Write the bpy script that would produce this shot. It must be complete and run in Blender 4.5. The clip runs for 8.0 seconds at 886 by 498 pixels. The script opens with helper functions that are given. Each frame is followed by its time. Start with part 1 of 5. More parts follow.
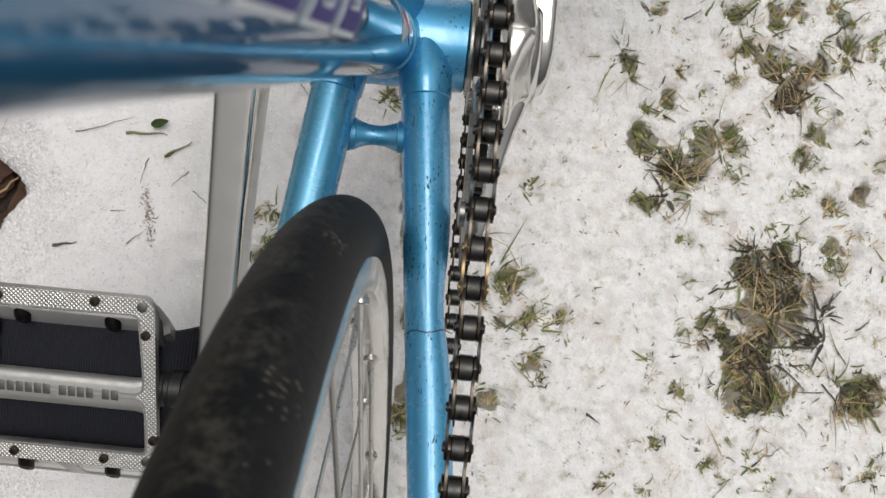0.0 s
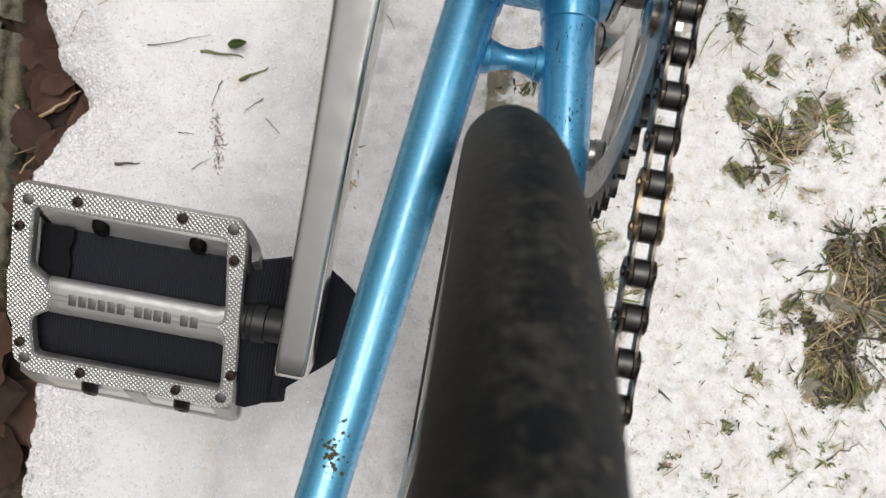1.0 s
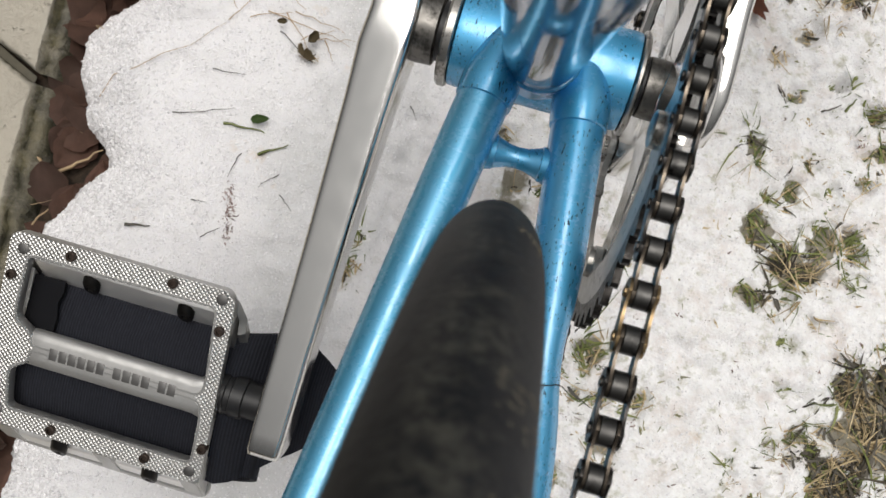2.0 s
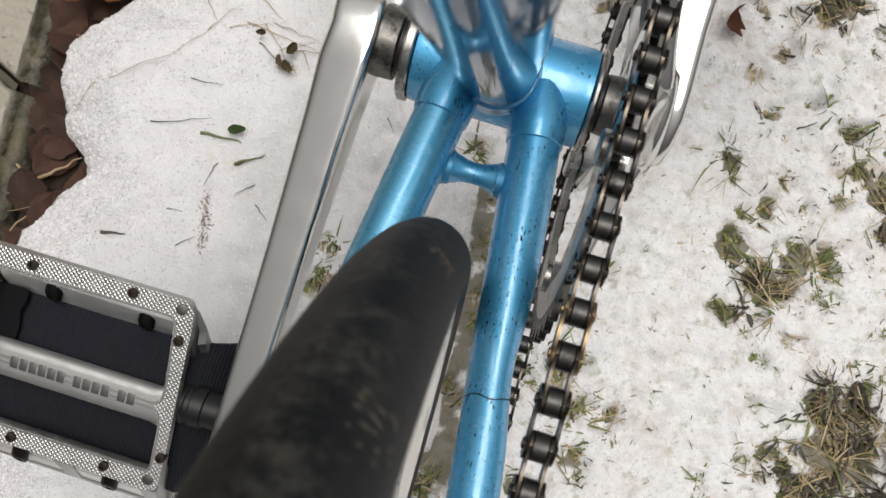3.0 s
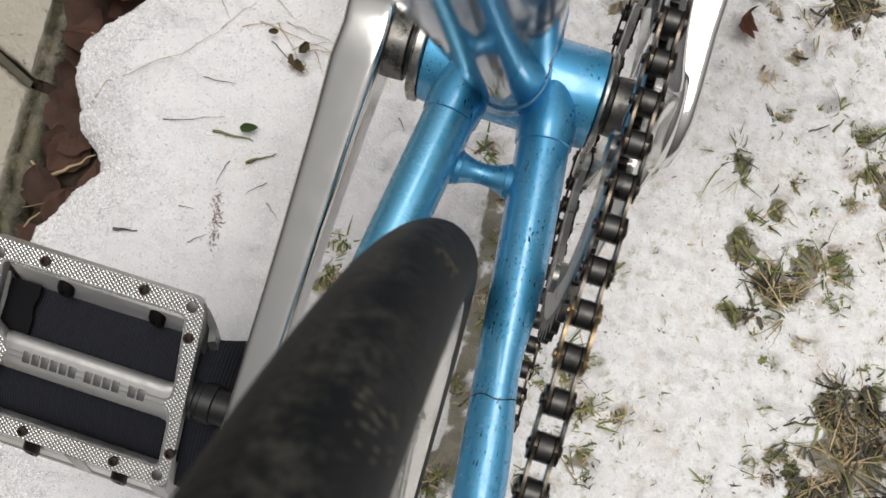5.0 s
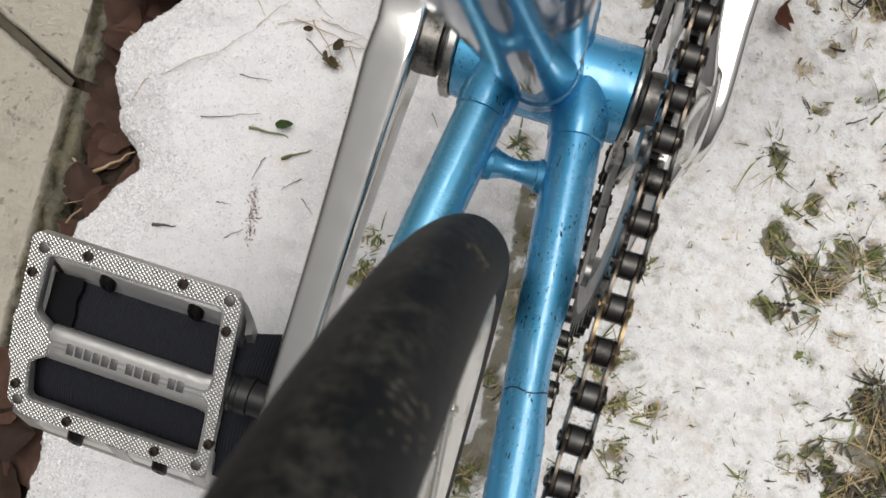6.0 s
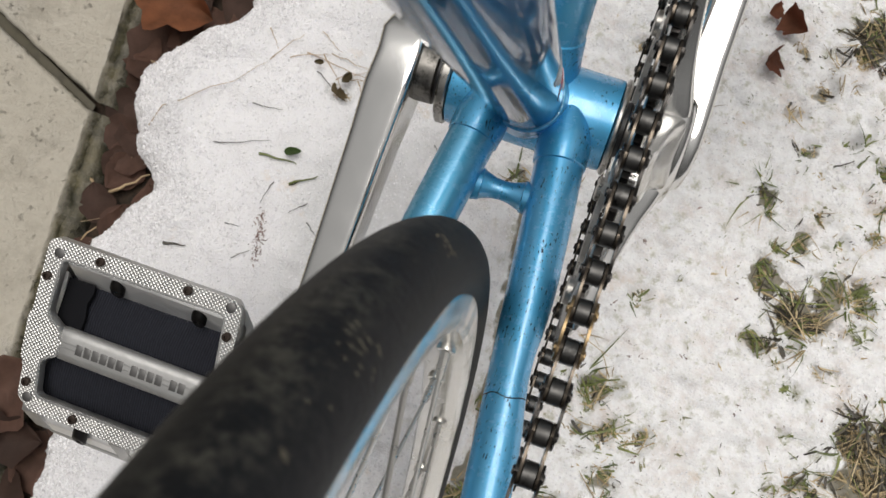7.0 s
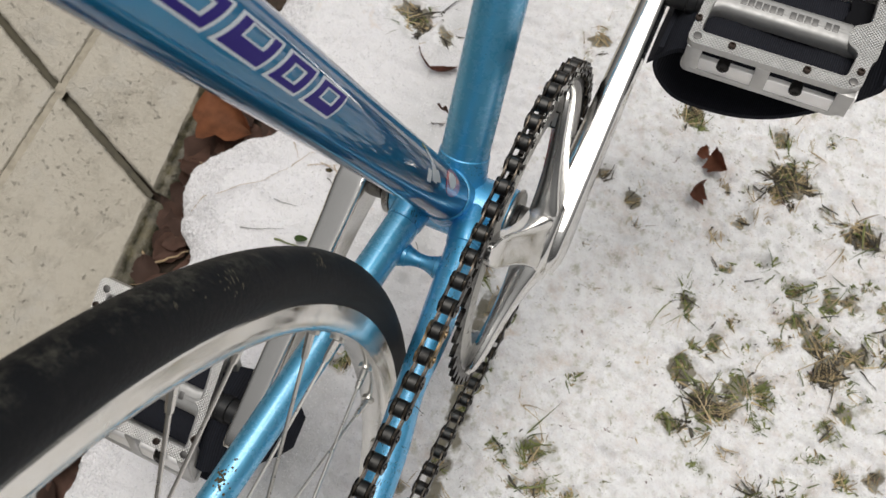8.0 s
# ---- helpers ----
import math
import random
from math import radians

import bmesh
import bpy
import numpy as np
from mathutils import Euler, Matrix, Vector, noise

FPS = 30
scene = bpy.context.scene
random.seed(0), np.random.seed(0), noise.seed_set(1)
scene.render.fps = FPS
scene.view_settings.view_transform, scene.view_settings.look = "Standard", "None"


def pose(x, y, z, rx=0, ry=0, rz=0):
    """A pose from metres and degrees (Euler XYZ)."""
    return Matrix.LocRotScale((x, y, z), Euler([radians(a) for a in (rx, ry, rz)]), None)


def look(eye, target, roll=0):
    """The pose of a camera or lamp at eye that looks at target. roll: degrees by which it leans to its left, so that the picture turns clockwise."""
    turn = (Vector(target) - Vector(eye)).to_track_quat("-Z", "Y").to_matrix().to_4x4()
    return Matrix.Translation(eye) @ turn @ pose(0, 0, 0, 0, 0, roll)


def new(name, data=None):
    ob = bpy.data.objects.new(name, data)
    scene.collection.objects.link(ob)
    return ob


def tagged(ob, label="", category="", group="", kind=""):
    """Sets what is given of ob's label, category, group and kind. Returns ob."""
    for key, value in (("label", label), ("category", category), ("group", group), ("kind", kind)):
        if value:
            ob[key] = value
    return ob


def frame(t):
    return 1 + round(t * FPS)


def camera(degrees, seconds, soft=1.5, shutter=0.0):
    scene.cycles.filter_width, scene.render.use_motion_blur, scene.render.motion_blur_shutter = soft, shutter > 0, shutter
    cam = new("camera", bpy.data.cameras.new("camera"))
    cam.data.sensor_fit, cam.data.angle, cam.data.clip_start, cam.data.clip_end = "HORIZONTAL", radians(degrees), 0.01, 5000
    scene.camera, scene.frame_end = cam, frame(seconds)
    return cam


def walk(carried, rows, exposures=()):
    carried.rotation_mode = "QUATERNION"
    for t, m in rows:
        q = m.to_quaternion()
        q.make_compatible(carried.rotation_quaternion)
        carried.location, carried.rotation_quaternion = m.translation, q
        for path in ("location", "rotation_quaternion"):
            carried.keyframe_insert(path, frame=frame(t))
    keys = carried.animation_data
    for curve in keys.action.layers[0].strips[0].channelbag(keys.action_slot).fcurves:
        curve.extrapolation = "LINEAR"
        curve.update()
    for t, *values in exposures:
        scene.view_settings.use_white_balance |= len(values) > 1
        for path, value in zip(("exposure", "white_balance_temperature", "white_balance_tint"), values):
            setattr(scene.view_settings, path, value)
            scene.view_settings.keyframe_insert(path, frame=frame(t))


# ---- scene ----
import collections
cam = camera(52.81, 8.0)
PATH = [
    (0, 0.00449, -0.11507, 0.61649, 3.696, -4.840, 5.644),
    (0.5, -0.01035, -0.12903, 0.60349, 1.788, -5.873, 8.044),
    (1, -0.03587, -0.13193, 0.57724, 1.487, -4.522, 10.490),
    (1.5, -0.03195, -0.13082, 0.57219, 5.629, -4.512, 13.755),
    (2, -0.02450, -0.12969, 0.57260, 7.096, -3.615, 16.363),
    (2.2, -0.02043, -0.12863, 0.57304, 7.589, -3.915, 17.192),
    (3.5, -0.00675, -0.12189, 0.57815, 7.566, -3.446, 17.080),
    (4, -0.00746, -0.12217, 0.57801, 7.418, -3.383, 17.205),
    (4.5, -0.00826, -0.12310, 0.57760, 7.424, -3.649, 17.526),
    (5.8, -0.00655, -0.12203, 0.58152, 7.421, -1.015, 17.893),
    (6, -0.00720, -0.12302, 0.58218, 7.155, -0.783, 17.927),
    (6.5, -0.00437, -0.12769, 0.58569, 7.439, -0.494, 18.422),
    (7, 0.00585, -0.13450, 0.60220, 9.999, -0.302, 19.720),
    (7.5, 0.03388, -0.14514, 0.66387, 14.135, 0.614, 21.498),
    (8, 0.09260, -0.16856, 0.72841, 18.219, 2.284, 24.546),
]
walk(cam, [(t, pose(x, y, z, rx, ry, rz)) for t, x, y, z, rx, ry, rz in PATH],
     [(0, -0.07), (0.5, 0.04), (1, 0.17), (1.5, 0.17), (2, 0.11), (3.5, 0.03), (6, 0.02), (7, 0.03), (7.5, 0.05), (8, -0.05)])
# ---- end path
cam.data.dof.use_dof, cam.data.dof.focus_distance, cam.data.dof.aperture_fstop = True, 0.43, 29.0

# ---- light: an overcast winter sky ----
world = bpy.data.worlds.new("overcast_sky")
scene.world = world
world.use_nodes = True
wn, wl = world.node_tree.nodes, world.node_tree.links
sky = wn.new("ShaderNodeTexSky")
sky.sky_type, sky.sun_disc, sky.sun_elevation, sky.sun_rotation = "NISHITA", False, radians(85), radians(15)
sky.dust_density, sky.air_density = 4.0, 1.0
grey = wn.new("ShaderNodeHueSaturation")
grey.inputs["Saturation"].default_value = 0.05
wl.new(sky.outputs[0], grey.inputs["Color"])
# cloud cover: brightest overhead, dim towards the horizon
way = wn.new("ShaderNodeTexCoord")
axes = wn.new("ShaderNodeSeparateXYZ")
wl.new(way.outputs["Generated"], axes.inputs[0])
rise = wn.new("ShaderNodeMapRange")
rise.inputs["To Min"].default_value, rise.inputs["To Max"].default_value = 1.5, 13.5
steep = wn.new("ShaderNodeMath")
steep.operation, steep.use_clamp = "POWER", True
steep.inputs[1].default_value = 2.4
wl.new(axes.outputs["Z"], steep.inputs[0])
wl.new(steep.outputs[0], rise.inputs["Value"])
cloud = wn.new("ShaderNodeVectorMath")
cloud.operation = "SCALE"
cloud.inputs[0].default_value = (1.0, 0.99, 0.975)
# added sky gradient for reflections: brighter ahead over lawn, dimmer behind and over terrace
lawnward = wn.new("ShaderNodeVectorMath")
lawnward.operation = "DOT_PRODUCT"
lawnward.inputs[1].default_value = (0.3, 0.95, 0.0)
wl.new(way.outputs["Generated"], lawnward.inputs[0])
ahead_gain = wn.new("ShaderNodeMapRange")
ahead_gain.inputs["From Min"].default_value, ahead_gain.inputs["From Max"].default_value = -0.9, 0.9
ahead_gain.inputs["To Min"].default_value, ahead_gain.inputs["To Max"].default_value = 0.50, 1.55
wl.new(lawnward.outputs["Value"], ahead_gain.inputs["Value"])
uneven = wn.new("ShaderNodeMath")
uneven.operation = "MULTIPLY"
wl.new(rise.outputs[0], uneven.inputs[0])
wl.new(ahead_gain.outputs[0], uneven.inputs[1])
wl.new(uneven.outputs[0], cloud.inputs["Scale"])
cover = wn.new("ShaderNodeMix")
cover.data_type = "RGBA"
cover.inputs[0].default_value = 0.85
wl.new(grey.outputs[0], cover.inputs[6])
wl.new(cloud.outputs[0], cover.inputs[7])
wl.new(cover.outputs[2], wn["Background"].inputs["Color"])
wn["Background"].inputs["Strength"].default_value = 0.058
sun_data = bpy.data.lights.new("sun", "SUN")
sun_data.energy, sun_data.angle, sun_data.color = 1.84, radians(36), (1.0, 0.96, 0.91)
sun = new("sun", sun_data)
sun.matrix_world = look((0.05, 0.22, 3.0), (0, 0, 0))


# ---- materials ----
def nodes(name, base, rough=0.5, metal=0.0, **more):
    m = bpy.data.materials.new(name)
    m.use_nodes = True
    b = m.node_tree.nodes["Principled BSDF"]
    b.inputs["Base Color"].default_value = (*base, 1)
    b.inputs["Roughness"].default_value, b.inputs["Metallic"].default_value = rough, metal
    for key, value in more.items():
        b.inputs[key.replace("_", " ")].default_value = value
    return m, m.node_tree.nodes, m.node_tree.links, b


def noise_tex(n, l, scale, detail=4, rough=0.55, coords="Object"):
    c = n.new("ShaderNodeTexCoord")
    t = n.new("ShaderNodeTexNoise")
    t.inputs["Scale"].default_value, t.inputs["Detail"].default_value, t.inputs["Roughness"].default_value = scale, detail, rough
    l.new(c.outputs[coords], t.inputs["Vector"])
    return t


def ramp(n, l, src, stops):
    r = n.new("ShaderNodeValToRGB")
    e = r.color_ramp.elements
    while len(e) < len(stops):
        e.new(0.5)
    for el, (p, c) in zip(e, stops):
        el.position, el.color = p, (c, c, c, 1) if isinstance(c, (int, float)) else (*c, 1)
    l.new(src, r.inputs[0])
    return r


def mix(n, l, fac, a, b):
    m = n.new("ShaderNodeMix")
    m.data_type = "RGBA"
    for key, v in ((0, fac), (6, a), (7, b)):
        if isinstance(v, (int, float)):
            m.inputs[key].default_value = v
        elif isinstance(v, tuple):
            m.inputs[key].default_value = (*v, 1)
        else:
            l.new(v, m.inputs[key])
    return m.outputs[2]


def bump(n, l, b, height, strength, distance):
    u = n.new("ShaderNodeBump")
    u.inputs["Strength"].default_value, u.inputs["Distance"].default_value = strength, distance
    l.new(height, u.inputs["Height"])
    l.new(u.outputs[0], b.inputs["Normal"])
    return u


def paint_material(name, wear, low, high, matt, film, lacquer):
    """Pearl blue paint under clear lacquer, with fine dark chips; film: how rough the lacquer is."""
    m, n, l, b = nodes(name, (0.05, 0.33, 0.58), 0.46, 0.85, Coat_Weight=1.0, Coat_Roughness=0.16, Coat_IOR=lacquer)
    b.inputs["Specular Tint"].default_value = (0.0, 0.10, 0.24, 1)
    big = noise_tex(n, l, 14, 3)
    tint = mix(n, l, ramp(n, l, big.outputs[0], [(0.35, 0.0), (0.7, 1.0)]).outputs[0], low, high)
    c = n.new("ShaderNodeTexCoord")
    mp = n.new("ShaderNodeMapping")
    mp.inputs["Scale"].default_value = (1.0, 0.24, 0.8)
    mp.inputs["Rotation"].default_value = (0.0, 0.0, radians(12))
    l.new(c.outputs["Object"], mp.inputs[0])
    chips = n.new("ShaderNodeTexNoise")
    chips.inputs["Scale"].default_value, chips.inputs["Detail"].default_value = 1450, 3
    l.new(mp.outputs[0], chips.inputs["Vector"])
    zone = noise_tex(n, l, 60, 2)
    both = n.new("ShaderNodeMath")
    both.operation = "MULTIPLY"
    l.new(ramp(n, l, chips.outputs[0], [(wear, 0.0), (wear + 0.03, 1.0)]).outputs[0], both.inputs[0])
    l.new(ramp(n, l, zone.outputs[0], [(0.40, 0.0), (0.54, 1.0)]).outputs[0], both.inputs[1])
    col = mix(n, l, both.outputs[0], tint, (0.015, 0.022, 0.032))
    l.new(col, b.inputs["Base Color"])
    l.new(ramp(n, l, both.outputs[0], [(0.0, 1.0), (1.0, 0.0)]).outputs[0], b.inputs["Coat Weight"])
    fine = noise_tex(n, l, 900, 3)
    l.new(ramp(n, l, fine.outputs[0], [(0.3, matt - 0.04), (0.7, matt + 0.04)]).outputs[0], b.inputs["Roughness"])
    haze = noise_tex(n, l, 130, 5, 0.7)
    l.new(ramp(n, l, haze.outputs[0], [(0.4, film), (0.7, film * 2 + 0.04)]).outputs[0], b.inputs["Coat Roughness"])
    return m


def metal_material(name, base, rough, spread=0.12, scratch=260, grime=0.0, dent=0.0):
    m, n, l, b = nodes(name, base, rough, 1.0)
    t = noise_tex(n, l, scratch, 5)
    l.new(ramp(n, l, t.outputs[0], [(0.3, max(rough - spread / 2, 0.02)), (0.75, rough + spread)]).outputs[0], b.inputs["Roughness"])
    if grime:
        g = noise_tex(n, l, 160, 6, 0.7)
        dark = tuple(v * 0.12 for v in base)
        l.new(mix(n, l, ramp(n, l, g.outputs[0], [(0.62 - 0.2 * grime, 0.0), (0.70, 1.0)]).outputs[0], base, dark), b.inputs["Base Color"])
    if dent:
        bump(n, l, b, noise_tex(n, l, 60, 2).outputs[0], dent, 0.001)
    return m


def knurl_material():
    """Aluminium with a pressed grid of small pyramids."""
    m, n, l, b = nodes("knurled_aluminium", (0.56, 0.55, 0.54), 0.48, 1.0)
    c = n.new("ShaderNodeTexCoord")
    mp = n.new("ShaderNodeMapping")
    mp.inputs["Rotation"].default_value = (0, 0, radians(45))
    mp.inputs["Scale"].default_value = (690, 690, 690)
    l.new(c.outputs["Object"], mp.inputs[0])
    sx = n.new("ShaderNodeSeparateXYZ")
    l.new(mp.outputs[0], sx.inputs[0])
    waves = []
    for k in (0, 1):
        f = n.new("ShaderNodeMath")
        f.operation = "PINGPONG"
        f.inputs[1].default_value = 0.5
        l.new(sx.outputs[k], f.inputs[0])
        waves.append(f)
    mul = n.new("ShaderNodeMath")
    mul.operation = "MINIMUM"
    l.new(waves[0].outputs[0], mul.inputs[0])
    l.new(waves[1].outputs[0], mul.inputs[1])
    bump(n, l, b, mul.outputs[0], 0.8, 0.0010)
    # grooves between the pyramids are coloured darker, unevenly
    dirt = noise_tex(n, l, 130, 4)
    groove = ramp(n, l, mul.outputs[0], [(0.06, 1.0), (0.26, 0.0)])
    dm = n.new("ShaderNodeMath")
    dm.operation = "MULTIPLY"
    l.new(groove.outputs[0], dm.inputs[0])
    l.new(ramp(n, l, dirt.outputs[0], [(0.35, 0.2), (0.6, 0.6)]).outputs[0], dm.inputs[1])
    l.new(mix(n, l, dm.outputs[0], (0.82, 0.81, 0.79), (0.30, 0.29, 0.28)), b.inputs["Base Color"])
    return m


def tyre_material():
    m, n, l, b = nodes("tyre_rubber", (0.018, 0.018, 0.019), 0.62, 0.0, Specular_IOR_Level=0.22)
    a = noise_tex(n, l, 85, 6, 0.7)
    f = noise_tex(n, l, 420, 4, 0.7)
    dust = n.new("ShaderNodeMath")
    dust.operation = "MULTIPLY"
    l.new(ramp(n, l, a.outputs[0], [(0.46, 0.0), (0.57, 1.0)]).outputs[0], dust.inputs[0])
    l.new(ramp(n, l, f.outputs[0], [(0.40, 0.0), (0.62, 1.0)]).outputs[0], dust.inputs[1])
    c = n.new("ShaderNodeTexCoord")
    sx = n.new("ShaderNodeSeparateXYZ")
    l.new(c.outputs["Object"], sx.inputs[0])
    off = n.new("ShaderNodeMath")
    off.operation = "ABSOLUTE"
    l.new(sx.outputs["X"], off.inputs[0])
    tread = n.new("ShaderNodeMath")
    tread.operation = "MULTIPLY"
    l.new(ramp(n, l, off.outputs[0], [(0.003, 1.0), (0.0080, 0.03)]).outputs[0], tread.inputs[0])
    l.new(dust.outputs[0], tread.inputs[1])
    l.new(mix(n, l, tread.outputs[0], (0.0055, 0.0064, 0.0082), (0.062, 0.060, 0.050)), b.inputs["Base Color"])
    bump(n, l, b, f.outputs[0], 0.5, 0.0008)
    return m


def fabric_material():
    m, n, l, b = nodes("black_webbing", (0.008, 0.008, 0.009), 0.9, 0.0, Specular_IOR_Level=0.12)
    c = n.new("ShaderNodeTexCoord")
    w = n.new("ShaderNodeTexWave")
    w.bands_direction = "X"
    w.inputs["Scale"].default_value = 260
    l.new(c.outputs["Object"], w.inputs["Vector"])
    bump(n, l, b, w.outputs[0], 0.4, 0.0005)
    t = noise_tex(n, l, 500, 3)
    thread = mix(n, l, t.outputs[0], (0.015, 0.016, 0.021), (0.030, 0.032, 0.041))
    l.new(mix(n, l, ramp(n, l, w.outputs[0], [(0.15, 0.75), (0.6, 0.0)]).outputs[0], thread, (0.0115, 0.0122, 0.016)), b.inputs["Base Color"])
    return m


def snow_material():
    """Old granular snow: crystals in relief, wet and tinged where it is thin, with a few specks of soil and turf."""
    m, n, l, b = nodes("snow", (0.9, 0.9, 0.9), 0.5, 0.0, Subsurface_Weight=0.5, Subsurface_Scale=0.006)
    b.inputs["Subsurface Radius"].default_value = (1.0, 1.0, 1.05)
    at = n.new("ShaderNodeAttribute")
    at.attribute_name = "thin"
    thin = at.outputs["Fac"]

    def add(a, k, c):
        h = n.new("ShaderNodeMath")
        h.operation = "MULTIPLY_ADD"
        h.inputs[1].default_value = k
        l.new(a, h.inputs[0])
        l.new(c, h.inputs[2])
        return h.outputs[0]

    def times(a, c):
        h = n.new("ShaderNodeMath")
        h.operation, h.use_clamp = "MULTIPLY", True
        l.new(a, h.inputs[0])
        l.new(c, h.inputs[1])
        return h.outputs[0]
    c = n.new("ShaderNodeTexCoord")
    grain = n.new("ShaderNodeTexVoronoi")
    grain.inputs["Scale"].default_value = 620
    l.new(c.outputs["Object"], grain.inputs["Vector"])
    fine = noise_tex(n, l, 700, 3, 0.6)
    bump(n, l, b, add(grain.outputs["Distance"], -0.6, fine.outputs[0]), 0.55, 0.0016)
    cell = n.new("ShaderNodeSeparateColor")
    l.new(grain.outputs["Color"], cell.inputs[0])
    clean = mix(n, l, ramp(n, l, cell.outputs[0], [(0.0, 0.0), (1.0, 1.0)]).outputs[0], (0.985, 0.98, 0.985), (0.92, 0.92, 0.93))
    l.new(ramp(n, l, cell.outputs[1], [(0.0, 0.22), (0.5, 0.6)]).outputs[0], b.inputs["Roughness"])
    lawn = ramp(n, l, thin, [(0.06, 0.0), (0.26, 1.0)]).outputs[0]
    clean = mix(n, l, lawn, mix(n, l, 0.75, clean, (0.875, 0.86, 0.88)), clean)
    # a greyer, patchy band of snow beside the frame
    grey_patches = noise_tex(n, l, 48, 5, 0.62)
    wet = times(ramp(n, l, thin, [(0.004, 0.0), (0.02, 0.75), (0.06, 0.65), (0.11, 0.0)]).outputs[0], ramp(n, l, grey_patches.outputs[0], [(0.34, 0.35), (0.60, 1.0)]).outputs[0])
    clean = mix(n, l, wet, clean, (0.66, 0.66, 0.655))
    # wet, half clear patches where the turf shows through
    damp = noise_tex(n, l, 75, 6, 0.68)
    clean = mix(n, l, times(ramp(n, l, damp.outputs[0], [(0.49, 0.0), (0.74, 0.50)]).outputs[0], lawn), clean, (0.70, 0.695, 0.665))
    tinge = noise_tex(n, l, 34, 6, 0.7)
    clean = mix(n, l, times(ramp(n, l, tinge.outputs[0], [(0.50, 0.0), (0.70, 0.65)]).outputs[0], lawn), clean, (0.67, 0.575, 0.52))
    moss = noise_tex(n, l, 95, 5, 0.66)
    clean = mix(n, l, times(ramp(n, l, moss.outputs[0], [(0.55, 0.0), (0.68, 0.70)]).outputs[0], lawn), clean, (0.40, 0.395, 0.27))
    mottle = noise_tex(n, l, 210, 4, 0.65)
    clean = mix(n, l, times(ramp(n, l, mottle.outputs[0], [(0.46, 0.0), (0.66, 0.40)]).outputs[0], lawn), clean, (0.76, 0.72, 0.72))
    # rusty stains that litter has left
    stain = noise_tex(n, l, 31, 5, 0.6)
    clean = mix(n, l, ramp(n, l, stain.outputs[0], [(0.64, 0.0), (0.76, 0.55)]).outputs[0], clean, (0.66, 0.50, 0.34))
    # a brownish rim where the snow melts round the clumps
    clean = mix(n, l, ramp(n, l, add(damp.outputs[0], 0.5, thin), [(0.84, 0.0), (1.14, 0.85)]).outputs[0], clean, (0.16, 0.140, 0.085))
    speck = noise_tex(n, l, 300, 4, 0.60)
    zone = noise_tex(n, l, 24, 5, 0.62)
    base = add(zone.outputs[0], 0.6, speck.outputs[0])
    mask = ramp(n, l, add(thin, 0.31, base), [(1.02, 0.0), (1.10, 0.28), (1.22, 0.8)])
    hue = noise_tex(n, l, 60, 3)
    dirt = mix(n, l, ramp(n, l, hue.outputs[0], [(0.40, 0.0), (0.60, 1.0)]).outputs[0], (0.22, 0.17, 0.115), (0.145, 0.145, 0.075))
    # clump centres go darker: bare soil, with the shade among blades coloured in
    dirt = mix(n, l, ramp(n, l, thin, [(0.72, 0.0), (1.0, 0.9)]).outputs[0], dirt, (0.055, 0.046, 0.026))
    bare = ramp(n, l, add(speck.outputs[0], 0.7, thin), [(1.14, 0.0), (1.38, 1.0)])
    clean = mix(n, l, bare.outputs[0], mix(n, l, mask.outputs[0], clean, dirt), (0.030, 0.023, 0.014))
    l.new(clean, b.inputs["Base Color"])
    l.new(times(ramp(n, l, mask.outputs[0], [(0.0, 0.5), (0.6, 0.0)]).outputs[0], ramp(n, l, thin, [(0.45, 1.0), (0.75, 0.0)]).outputs[0]), b.inputs["Subsurface Weight"])
    l.new(ramp(n, l, thin, [(0.5, 0.5), (0.9, 0.1)]).outputs[0], b.inputs["Specular IOR Level"])
    return m


def grain_material():
    m, n, l, b = nodes("snow_crystal", (0.93, 0.93, 0.94), 0.35)
    g = n.new("ShaderNodeNewGeometry")
    l.new(mix(n, l, g.outputs["Random Per Island"], (0.80, 0.79, 0.805), (0.96, 0.95, 0.96)), b.inputs["Base Color"])
    l.new(ramp(n, l, g.outputs["Random Per Island"], [(0.0, 0.15), (1.0, 0.55)]).outputs[0], b.inputs["Roughness"])
    return m


def soil_material():
    m, n, l, b = nodes("wet_soil", (0.05, 0.04, 0.03), 0.8)
    t = noise_tex(n, l, 90, 6, 0.7)
    l.new(mix(n, l, ramp(n, l, t.outputs[0], [(0.35, 0.0), (0.65, 1.0)]).outputs[0], (0.022, 0.017, 0.012), (0.085, 0.055, 0.035)), b.inputs["Base Color"])
    bump(n, l, b, t.outputs[0], 0.8, 0.008)
    return m


